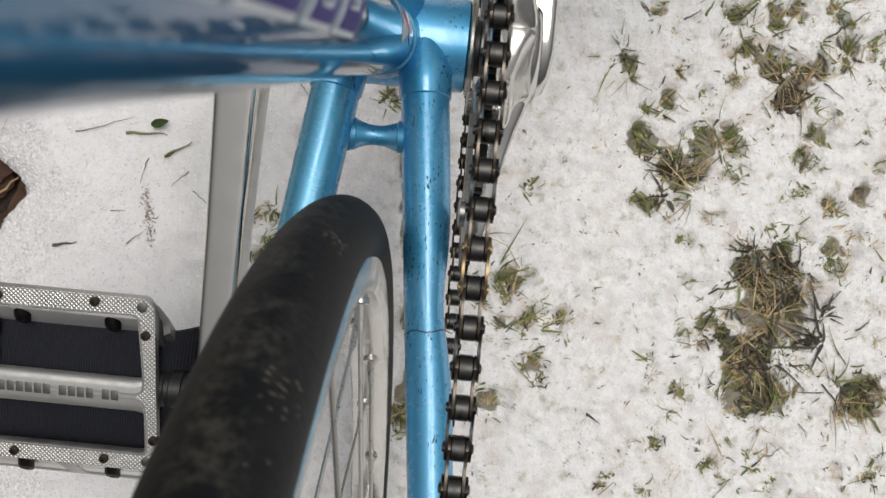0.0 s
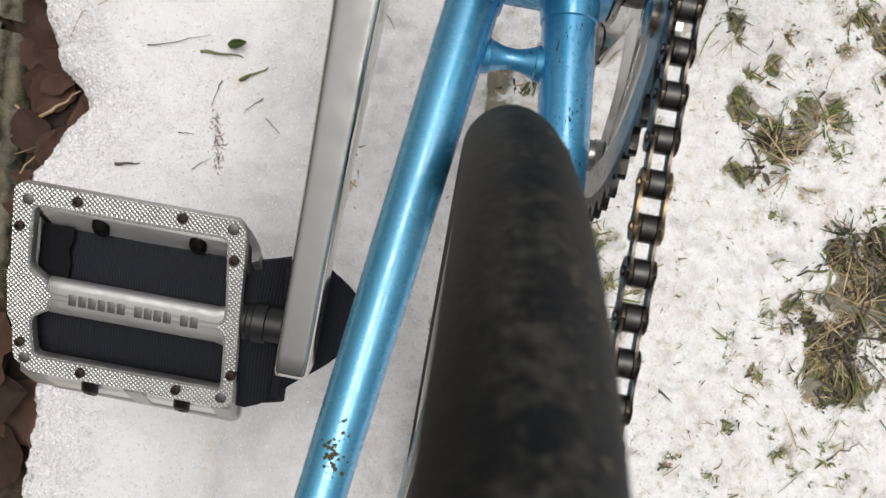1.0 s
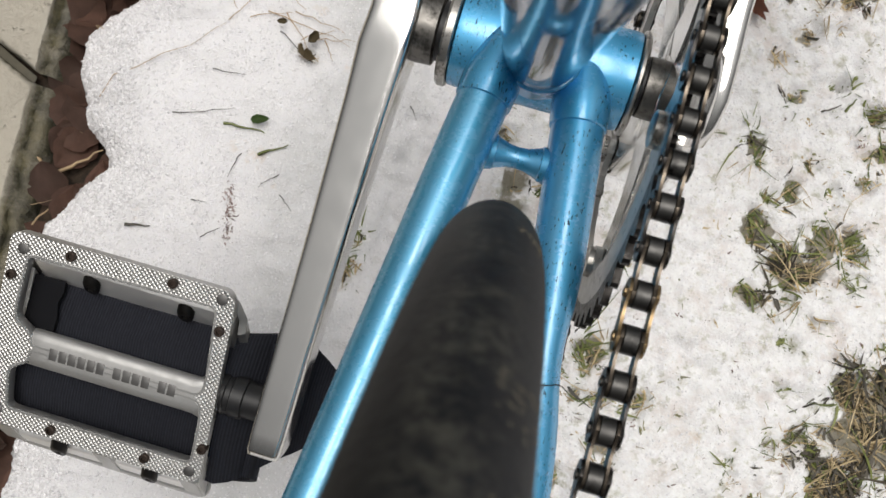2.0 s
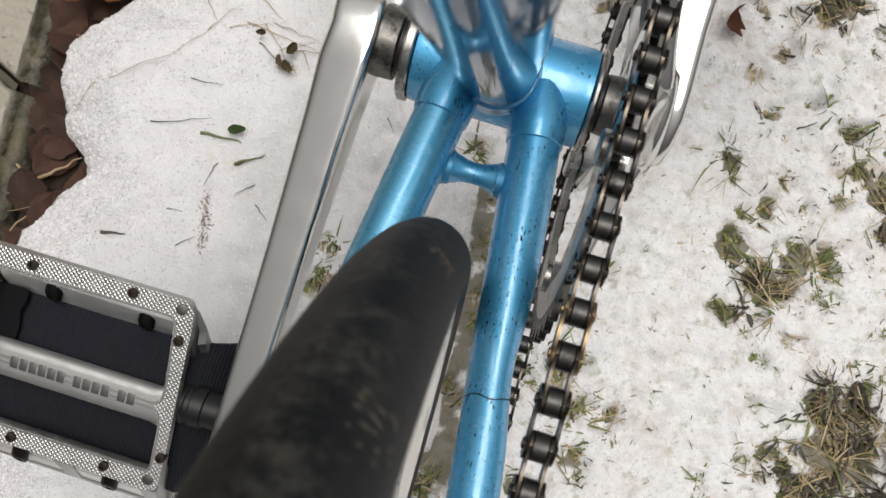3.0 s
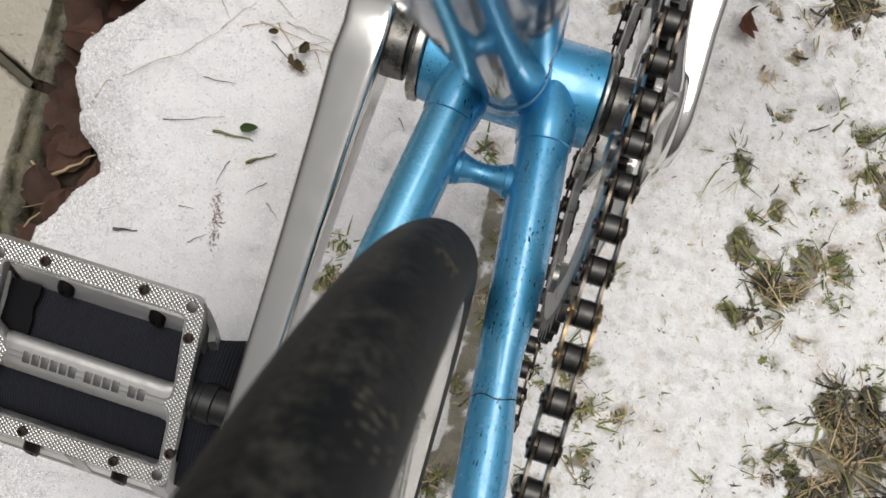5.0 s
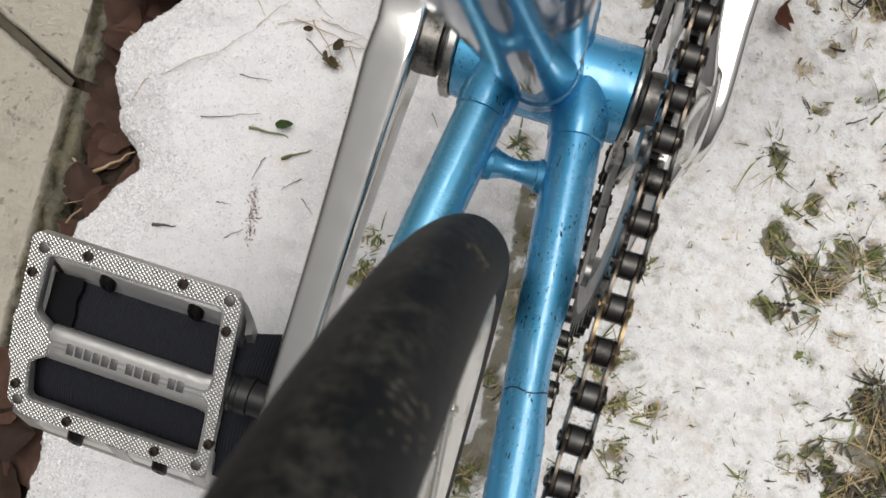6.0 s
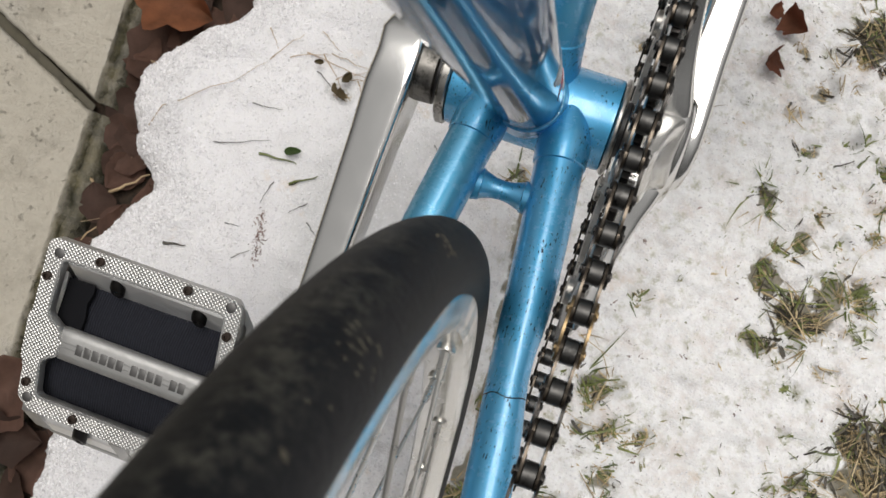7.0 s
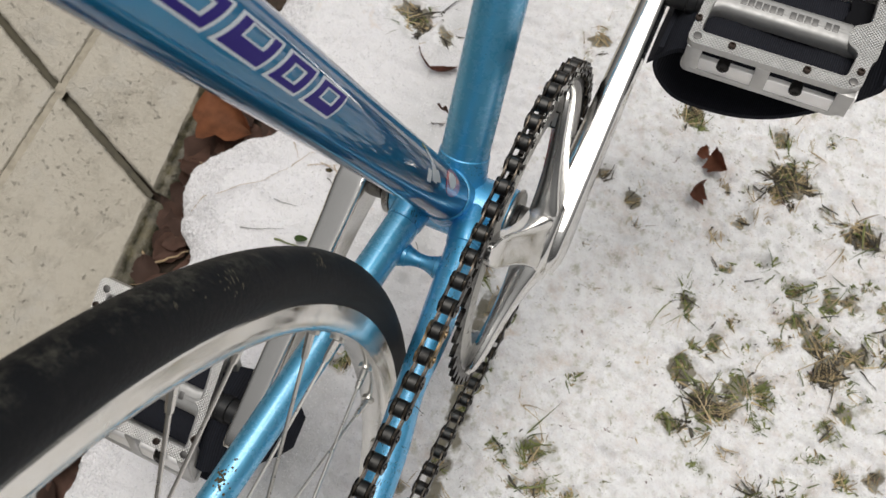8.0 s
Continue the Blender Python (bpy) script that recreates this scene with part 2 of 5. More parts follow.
def concrete_material():
    m, n, l, b = nodes("paver_concrete", (0.45, 0.43, 0.38), 0.85)
    a = noise_tex(n, l, 9, 5, 0.6)
    f = noise_tex(n, l, 150, 7, 0.72)
    pit = noise_tex(n, l, 175, 4, 0.6)
    base = mix(n, l, ramp(n, l, a.outputs[0], [(0.3, 0.0), (0.7, 1.0)]).outputs[0], (0.52, 0.470, 0.385), (0.66, 0.605, 0.515))
    base = mix(n, l, ramp(n, l, f.outputs[0], [(0.35, 0.0), (0.62, 0.75)]).outputs[0], base, (0.63, 0.585, 0.495))
    col = mix(n, l, ramp(n, l, pit.outputs[0], [(0.60, 0.0), (0.80, 0.24)]).outputs[0], base, (0.22, 0.20, 0.165))
    stain = noise_tex(n, l, 34, 6, 0.68)
    col = mix(n, l, ramp(n, l, stain.outputs[0], [(0.50, 0.0), (0.68, 0.45)]).outputs[0], col, (0.31, 0.275, 0.22))
    pale = noise_tex(n, l, 21, 5, 0.6)
    col = mix(n, l, ramp(n, l, pale.outputs[0], [(0.55, 0.0), (0.72, 0.5)]).outputs[0], col, (0.60, 0.575, 0.525))
    at = n.new("ShaderNodeAttribute")
    at.attribute_name = "moss"
    moss = noise_tex(n, l, 70, 5, 0.7)
    mm = n.new("ShaderNodeMath")
    mm.operation = "MULTIPLY"
    l.new(at.outputs["Fac"], mm.inputs[0])
    l.new(ramp(n, l, moss.outputs[0], [(0.30, 0.66), (0.52, 1.0)]).outputs[0], mm.inputs[1])
    green = mix(n, l, ramp(n, l, noise_tex(n, l, 46, 6, 0.7).outputs[0], [(0.42, 0.0), (0.66, 1.0)]).outputs[0], (0.030, 0.028, 0.012), (0.155, 0.135, 0.070))
    l.new(mix(n, l, mm.outputs[0], col, green), b.inputs["Base Color"])
    hh = n.new("ShaderNodeMath")
    hh.operation = "SUBTRACT"
    l.new(f.outputs[0], hh.inputs[0])
    l.new(ramp(n, l, pit.outputs[0], [(0.62, 0.0), (0.74, 1.0)]).outputs[0], hh.inputs[1])
    bump(n, l, b, hh.outputs[0], 0.8, 0.0060)
    return m


def blade_material(name, low, high):
    m, n, l, b = nodes(name, low, 0.55)
    g = n.new("ShaderNodeNewGeometry")
    col = mix(n, l, g.outputs["Random Per Island"], low, high)
    t = noise_tex(n, l, 120, 3)
    l.new(mix(n, l, ramp(n, l, t.outputs[0], [(0.45, 0.0), (0.75, 0.5)]).outputs[0], col, tuple(v * 0.4 for v in low)), b.inputs["Base Color"])
    return m


def leaf_material(name, low, high):
    m, n, l, b = nodes(name, low, 0.75)
    o = n.new("ShaderNodeObjectInfo")
    t = noise_tex(n, l, 60, 5, 0.6)
    col = mix(n, l, o.outputs["Random"], low, high)
    l.new(mix(n, l, ramp(n, l, t.outputs[0], [(0.40, 0.0), (0.75, 0.55)]).outputs[0], col, (0.035, 0.02, 0.015)), b.inputs["Base Color"])
    bump(n, l, b, t.outputs[0], 0.4, 0.002)
    return m


PAINT = paint_material("pearl_blue_paint", 0.74, (0.016, 0.185, 0.345), (0.026, 0.215, 0.385), 0.42, 0.02, 1.42)
# paler copies of the same paint: sky brightness is put into their colour
LIT_BLUE = paint_material("sky_lit_blue_paint", 0.74, (0.10, 0.50, 0.80), (0.14, 0.55, 0.85), 0.50, 0.18, 2.0)
CHIPPED_LIT = paint_material("chipped_lit_blue_paint", 0.628, (0.075, 0.46, 0.79), (0.115, 0.51, 0.84), 0.54, 0.16, 1.9)
CHROME = metal_material("polished_alloy", (0.68, 0.67, 0.65), 0.15, 0.06, 90, dent=0.05)
RIM = metal_material("rim_alloy", (0.74, 0.725, 0.69), 0.16, 0.16, 70, dent=0.08)
ALLOY = metal_material("cast_aluminium", (0.50, 0.495, 0.485), 0.46, 0.16, 200)
SATIN = metal_material("satin_aluminium", (0.56, 0.555, 0.545), 0.60, 0.16, 200)
BRIGHT = metal_material("machined_aluminium", (0.92, 0.91, 0.90), 0.55, 0.14, 160)
RIVET = metal_material("dull_rivet", (0.20, 0.195, 0.19), 0.5)
KNURL = knurl_material()
STEEL = metal_material("brushed_steel", (0.40, 0.385, 0.36), 0.30, 0.15, 300, grime=0.55)
GRIMY = metal_material("grimy_steel", (0.21, 0.20, 0.185), 0.42, 0.15, 300, grime=0.75)
SPOKE = metal_material("spoke_steel", (0.66, 0.64, 0.60), 0.30, 0.1, 200)
LINK = metal_material("oily_chain_steel", (0.040, 0.037, 0.035), 0.34, 0.2, 400, grime=0.4)
LINK_EDGE = metal_material("worn_plate_edge", (0.11, 0.092, 0.074), 0.32, 0.15, 300, grime=0.5)
ROLLER = metal_material("roller_steel", (0.085, 0.083, 0.080), 0.42, 0.15, 300, grime=0.4)
GOLD = metal_material("gold_plated_link", (0.25, 0.18, 0.10), 0.36, 0.15, 300, grime=0.5)
RING = metal_material("chainring_alloy", (0.46, 0.45, 0.43), 0.34, 0.15, 220, grime=0.35)
BLACK_STEEL = metal_material("black_screw", (0.035, 0.033, 0.032), 0.42, 0.1)
RUST_PIN = metal_material("rusty_pin", (0.085, 0.066, 0.056), 0.55, 0.2, 300)
PLASTIC = nodes("black_plastic", (0.012, 0.012, 0.013), 0.45)[0]
TYRE = tyre_material()
FABRIC = fabric_material()
FELT = nodes("fuzzy_felt", (0.010, 0.0102, 0.012), 0.95, 0.0, Specular_IOR_Level=0.1)[0]
MUD = nodes("dried_mud", (0.12, 0.10, 0.055), 0.9)[0]
SCUFF = nodes("pale_scuff", (0.13, 0.115, 0.085), 0.9)[0]
SNOW = snow_material()
CRYSTAL = grain_material()
SOIL = soil_material()
GRIT = blade_material("joint_grit", (0.070, 0.060, 0.036), (0.115, 0.098, 0.060))
MORTAR = blade_material("joint_mortar", (0.36, 0.32, 0.245), (0.42, 0.375, 0.30))
CONCRETE = concrete_material()
GREEN = blade_material("green_blade", (0.060, 0.085, 0.018), (0.24, 0.265, 0.075))
STRAW = blade_material("straw_blade", (0.23, 0.165, 0.078), (0.66, 0.52, 0.30))
STRAW_GREEN = blade_material("faded_green_blade", (0.12, 0.125, 0.055), (0.33, 0.31, 0.17))
STALK = blade_material("dry_stalk", (0.38, 0.26, 0.14), (0.58, 0.43, 0.26))
RED_LITTER = blade_material("red_brown_litter", (0.12, 0.07, 0.06), (0.36, 0.25, 0.22))
WITHERED = leaf_material("withered_leaf", (0.12, 0.095, 0.045), (0.22, 0.17, 0.09))
GREEN_LEAF = leaf_material("fresh_green_leaf", (0.07, 0.13, 0.03), (0.10, 0.17, 0.045))
DARK_TWIG = blade_material("dark_twig", (0.035, 0.03, 0.022), (0.09, 0.075, 0.05))
LEAF = leaf_material("dead_leaf", (0.080, 0.046, 0.034), (0.205, 0.108, 0.076))
RUST_LEAF = leaf_material("rust_brown_leaf", (0.20, 0.072, 0.042), (0.30, 0.115, 0.06))
ORANGE_LEAF = leaf_material("orange_brown_leaf", (0.30, 0.11, 0.05), (0.40, 0.16, 0.07))
PURPLE = nodes("violet_decal", (0.022, 0.010, 0.20), 0.5, 0.0, Specular_IOR_Level=0.15)[0]
WHITE = nodes("white_decal", (0.70, 0.76, 0.80), 0.5, 0.0, Specular_IOR_Level=0.15)[0]
RED = nodes("red_decal", (0.55, 0.07, 0.09), 0.3, 0.0, Coat_Weight=1.0)[0]
YELLOW = nodes("yellow_decal", (0.65, 0.50, 0.06), 0.3, 0.0, Coat_Weight=1.0)[0]
LETTER = metal_material("dark_letter_recess", (0.25, 0.245, 0.24), 0.5)


# ---- mesh helpers ----
def part(name, bm, material, parent=None, label="", smooth=35):
    me = bpy.data.meshes.new(name)
    bmesh.ops.recalc_face_normals(bm, faces=bm.faces)
    bm.to_mesh(me)
    bm.free()
    for m in material if isinstance(material, (list, tuple)) else (material,):
        me.materials.append(m)
    if smooth:
        me.shade_smooth()
        me.set_sharp_from_angle(angle=radians(smooth))
    ob = new(name, me)
    ob.parent = parent
    if label:
        tagged(ob, label)
    return ob


def shared(name, me, parent, m=None):
    ob = new(name, me)
    ob.parent = parent
    if m is not None:
        ob.matrix_basis = m
    return ob


def rings(bm, loops, closed_ends=True, wrap=False, mat=0):
    """Skin a list of equally long point loops."""
    made = [[bm.verts.new(p) for p in loop] for loop in loops]
    pairs = list(zip(made, made[1:])) + ([(made[-1], made[0])] if wrap else [])
    for a, b in pairs:
        for i in range(len(a)):
            j = (i + 1) % len(a)
            bm.faces.new((a[i], a[j], b[j], b[i])).material_index = mat
    if closed_ends and not wrap:
        for loop in (made[0], made[-1]):
            bm.faces.new(loop).material_index = mat
    return made


def tube(bm, stations, seg=24, mat=0):
    """stations: (point, radius) along a path; round sections square to it."""
    pts = [Vector(p) for p, _ in stations]
    loops = []
    for i, (p, r) in enumerate(stations):
        d = (pts[min(i + 1, len(pts) - 1)] - pts[max(i - 1, 0)]).normalized()
        a = d.cross(Vector((0, 0, 1)) if abs(d.z) < 0.9 else Vector((0, 1, 0))).normalized()
        b = d.cross(a)
        loops.append([pts[i] + (a * math.cos(2 * math.pi * k / seg) + b * math.sin(2 * math.pi * k / seg)) * r for k in range(seg)])
    rings(bm, loops, mat=mat)


def lathe_x(bm, profile, cy=0.0, cz=0.0, seg=32, wrap=False, ends=True, mat=0):
    """Turn (x, radius) pairs about an axis along x."""
    rings(bm, [[(x, cy + r * math.cos(2 * math.pi * k / seg), cz + r * math.sin(2 * math.pi * k / seg)) for k in range(seg)] for x, r in profile], ends, wrap, mat)


def plate(bm, outer, holes, z0, z1, mat=0, at=lambda x, y, z: (x, y, z)):
    """A flat plate with holes, between the heights z0 and z1."""
    walls = []
    for z in (z0, z1):
        edges, made = [], []
        for loop in (outer, *holes):
            vs = [bm.verts.new(at(x, y, z)) for x, y in loop]
            made.append(vs)
            edges += [bm.edges.new((vs[i], vs[(i + 1) % len(vs)])) for i in range(len(vs))]
        for f in bmesh.ops.triangle_fill(bm, use_beauty=True, use_dissolve=False, edges=edges)["geom"]:
            if isinstance(f, bmesh.types.BMFace):
                f.material_index = mat
        walls.append(made)
    for low, high in zip(*walls):
        for i in range(len(low)):
            j = (i + 1) % len(low)
            bm.faces.new((low[i], low[j], high[j], high[i])).material_index = mat


def block(bm, lo, hi, mat=0, bevel=0.0):
    """A box from corner to corner with softened edges."""
    vs = [bm.verts.new((x, y, z)) for x in (lo[0], hi[0]) for y in (lo[1], hi[1]) for z in (lo[2], hi[2])]
    fs = [bm.faces.new([vs[i] for i in q]) for q in ((0, 1, 3, 2), (4, 6, 7, 5), (0, 4, 5, 1), (2, 3, 7, 6), (0, 2, 6, 4), (1, 5, 7, 3))]
    for f in fs:
        f.material_index = mat
    if bevel:
        es = list({e for f in fs for e in f.edges})
        bmesh.ops.bevel(bm, geom=es, offset=bevel, segments=2, affect="EDGES", profile=0.5)


def rounded(points, radius, steps=4):
    """A polygon with its corners rounded off."""
    out = []
    for i, p in enumerate(points):
        p, a, b = Vector(p), Vector(points[i - 1]), Vector(points[(i + 1) % len(points)])
        u, v = (a - p), (b - p)
        r = min(radius, u.length * 0.45, v.length * 0.45)
        s, e = p + u.normalized() * r, p + v.normalized() * r
        for k in range(steps + 1):
            t = k / steps
            q = s * (1 - t) ** 2 + p * 2 * t * (1 - t) + e * t * t
            out.append((q.x, q.y))
    return out


# ---- the bicycle: x across to the chain side, y ahead, z up, from the bottom bracket's middle ----
BB_HEIGHT, LEAN_LEFT = 0.230, -3.70
BB = Vector((0.0, 0.002, 0.002))
SEAT_DIR = Vector((0, -math.cos(radians(74.2)), math.sin(radians(74.2))))
DOWN_DIR = Vector((0, math.cos(radians(49.6)), math.sin(radians(49.6))))
CHAIN_X, RING_R, COG_R, PITCH = 0.0441, 0.0971, 0.0326, 0.0127
AXLE = Vector((0.0052, -0.4125, 0.0623))
CRANK_R, CRANK_DROP = 0.1655, 12.5
mm = 0.001

bicycle = tagged(new("bicycle"), "light blue pearl track bicycle with chrome cranks standing in thin snow", "bicycle")
bicycle.matrix_world = pose(0, 0, BB_HEIGHT, 0, LEAN_LEFT, 0)


def frame_tubes():
    bm = bmesh.new()
    tube(bm, [(BB + SEAT_DIR * s, r) for s, r in ((0.004, 0.0145), (0.02, 0.0145), (0.56, 0.0145))], 40)
    seat = part("seat_tube", bm, PAINT, bicycle)
    bm = bmesh.new()
    tube(bm, [(BB + DOWN_DIR * s, r) for s, r in ((0.004, 0.0142), (0.02, 0.0142), (0.60, 0.0142))], 40)
    part("down_tube", bm, LIT_BLUE, bicycle, "blue frame tube, painted paler for the light of the sky")
    bm = bmesh.new()
    lathe_x(bm, [(-0.034, 0.0185), (-0.0335, 0.0197), (-0.031, 0.0200), (0.0335, 0.0200), (0.0360, 0.0197), (0.0365, 0.0185)], BB.y, BB.z, 48)
    tube(bm, [(BB + SEAT_DIR * s, r) for s, r in ((0.0, 0.0175), (0.016, 0.0170), (0.022, 0.0158), (0.0285, 0.0153), (0.029, 0.0146))], 40)
    tube(bm, [(BB + DOWN_DIR * s, r) for s, r in ((0.0, 0.0172), (0.018, 0.0165), (0.026, 0.0154), (0.0335, 0.0149), (0.034, 0.0143))], 40)
    for back, (a, b) in zip((0.0016, 0.0028), STAYS):
        d = (b - a).normalized()
        tube(bm, [(a + d * (s + back), r) for s, r in ((-0.0580, 0.0030), (-0.0540, 0.0048), (-0.0490, 0.0066), (-0.0440, 0.0081), (-0.0390, 0.0095), (-0.0340, 0.0107), (-0.029, 0.0114), (-0.026, 0.0113), (-0.0205, 0.0109), (-0.0200, 0.0101))], 36)
    shell = part("bottom_bracket_shell", bm, CHIPPED_LIT, bicycle, "blue lugged bottom bracket shell with chipped paint")
    for s in (-1, 1):
        thin = 0.0016 if s > 0 else 0.0
        bm = bmesh.new()
        lathe_x(bm, [(s * x + (0.0025 if s > 0 else 0.0), r) for x, r in ((0.0342, 0.0205), (0.0348, 0.0212), (0.0375 - thin, 0.0212), (0.0385 - thin, 0.0200), (0.0385 - thin, 0.0100))], BB.y, BB.z, 40)
        part("bearing_cup", bm, STEEL, shell, "silver bearing cup")
        bm = bmesh.new()
        lathe_x(bm, [(s * x, r) for x, r in ((0.0386, 0.0122), (0.0412, 0.0122), (0.0418, 0.0116), (0.0418, 0.0090))], BB.y, BB.z, 32)
        part("dust_seal", bm, PLASTIC, shell, "black dust seal")
    return seat


STAYS = ((Vector((0.0228, -0.045, 0.0180)), Vector((0.0512, -0.300, 0.0425))), (Vector((-0.0184, -0.045, 0.0220)), Vector((-0.0467, -0.300, 0.0440))))


def chainstays():
    for side, (a, b) in zip((1, -1), STAYS):
        bm = bmesh.new()
        d = (b - a)
        st = []
        for k in range(61):
            f = -0.08 + 1.53 * k / 60
            st.append((a + d * f, 0.0102 - 0.0022 * max(f, 0)))
        tube(bm, st, 36)
        if side == 1:
            # a shallow dent clears the chainring
            for v in bm.verts:
                axis = a + d * ((v.co - a).dot(d) / d.length_squared)
                w = math.exp(-((v.co.y + 0.112) / 0.022) ** 2)
                if v.co.x > axis.x:
                    v.co.x -= 0.0032 * w * ((v.co.x - axis.x) / 0.0098)
        part("chainstay", bm, CHIPPED_LIT if side == 1 else LIT_BLUE, bicycle, "blue chainstay with dark chips and a hairline crack" if side == 1 else "blue chainstay with sky brightness put into its colour and a smear of mud")
    bm = bmesh.new()
    p, q = Vector((-0.0150, -0.0440, 0.0165)), Vector((0.0190, -0.0430, 0.0150))
    tube(bm, [(p.lerp(q, f), r) for f, r in ((0, 0.0086), (0.12, 0.0078), (0.20, 0.0069), (0.245, 0.0066), (0.255, 0.0061), (0.31, 0.0054), (0.40, 0.0044), (0.5, 0.0041), (0.60, 0.0044), (0.69, 0.0054), (0.745, 0.0061), (0.755, 0.0066), (0.80, 0.0069), (0.88, 0.0078), (1, 0.0086))], 28)
    part("chainstay_bridge", bm, CHIPPED_LIT, bicycle, "short blue bridge between the chainstays")
    # crack: a thin dark line half round the right stay
    a, b = STAYS[0]
    d = (b - a).normalized()
    c0 = a + d * 0.079
    bm = bmesh.new()
    side_v = d.cross(Vector((0, 0, 1))).normalized()
    up = side_v.cross(d)
    tube(bm, [(c0 + (side_v * math.cos(t) + up * math.sin(t)) * 0.00965 + d * (0.0006 * math.sin(5 * t)), 0.00022) for t in [radians(x) for x in range(15, 176, 10)]], 6)
    part("paint_crack", bm, BLACK_STEEL, [o for o in bicycle.children if o.name == "chainstay"][0], "dark hairline crack", 0)


def on_seat(s, phi, lift=0.00025):
    e1, e2 = Vector((1, 0, 0)), SEAT_DIR.cross(Vector((1, 0, 0)))
    return BB + SEAT_DIR * s + (e1 * math.cos(phi) + e2 * math.sin(phi)) * (0.0145 + lift)


def decal(parent, name, outline, hole, material, label, lift=0.00025):
    """A patch (s mm, degrees round the tube) lying on the seat tube, finely cut so that it bends with it."""
    bm = bmesh.new()
    def fine(loop):
        out = []
        for i, (x, y) in enumerate(loop):
            x2, y2 = loop[(i + 1) % len(loop)]
            n = max(1, int(abs(y2 - y) / 5))
            out += [(x + (x2 - x) * k / n, y + (y2 - y) * k / n) for k in range(n)]
        return out
    plate(bm, fine(outline), [fine(h) for h in hole], 0, lift)
    low, high = min(y for _, y in outline), max(y for _, y in outline)
    for k in range(1, int((high - low) / 3)):
        bmesh.ops.bisect_plane(bm, geom=bm.verts[:] + bm.edges[:] + bm.faces[:], dist=1e-5, plane_co=(0, low + 3 * k, 0), plane_no=(0, 1, 0))
    for v in bm.verts:
        v.co = on_seat(v.co.x * mm, radians(v.co.y), v.co.z + 0.00004)
    return part(name, bm, material, parent, label, 60)


def seat_decals(seat):
    """Slanted violet blocks edged in white along the tube, a small round badge and short strokes below them."""
    for s0, s1, slot in ((249, 273, (255, 267, -2, 9)), (277, 299, (283, 293, -7, 7)), (303, 329, (311, 321, 2, 14)), (333, 366, (340, 356, -6, 6)), (370, 396, (378, 388, 2, 14)), (400, 426, (408, 418, -14, -2))):
        lean = 7
        def slant(x0, x1, y0, y1):
            return [(x0 + lean * (15 - y0) / 30 - 2, y0), (x1 + lean * (15 - y0) / 30 - 2, y0), (x1 + lean * (15 - y1) / 30 - 2, y1), (x0 + lean * (15 - y1) / 30 - 2, y1)]
        a, b, c, d = s0 + 6.2, s1 - 6.2, slot[2] - 5, slot[3] + 2
        edge = decal(seat, "decal_edge", slant(s0, s1, -23, 20), [slant(a + 1.6, b - 1.6, c + 2.2, d - 2.2)], WHITE, "white decal edging", 0.0002)
        decal(edge, "decal_block", slant(s0 + 1.8, s1 - 1.8, -19.5, 16.5), [slant(a, b, c, d)], PURPLE, "violet decal block", 0.00035)
    def oval(cx, cy, rx, ry, n=20):
        return [(cx + rx * math.cos(2 * math.pi * k / n), cy + ry * math.sin(2 * math.pi * k / n)) for k in range(n)]
    badge = decal(seat, "badge", oval(73, 16, 16, 28), [], RED, "small round red badge", 0.0002)
    decal(badge, "badge_middle", oval(76, 19, 8.5, 16), [], WHITE, "pale badge middle", 0.00035)
    for q in (((106, -6), (115, -6), (125, 22), (117, 22)), ((116, -12), (123, -12), (129, 9), (122, 9)), ((99, 0), (106, -3), (117, 14), (110, 18)), ((119, 24), (123, 21), (134, 38), (129, 40))):
        decal(seat, "decal_stroke", list(q), [], WHITE, "short white stroke", 0.0002)
    decal(seat, "decal_stroke", [(127, 40), (130, 36), (138, 46), (135, 50)], [], YELLOW, "short yellow stroke", 0.0002)


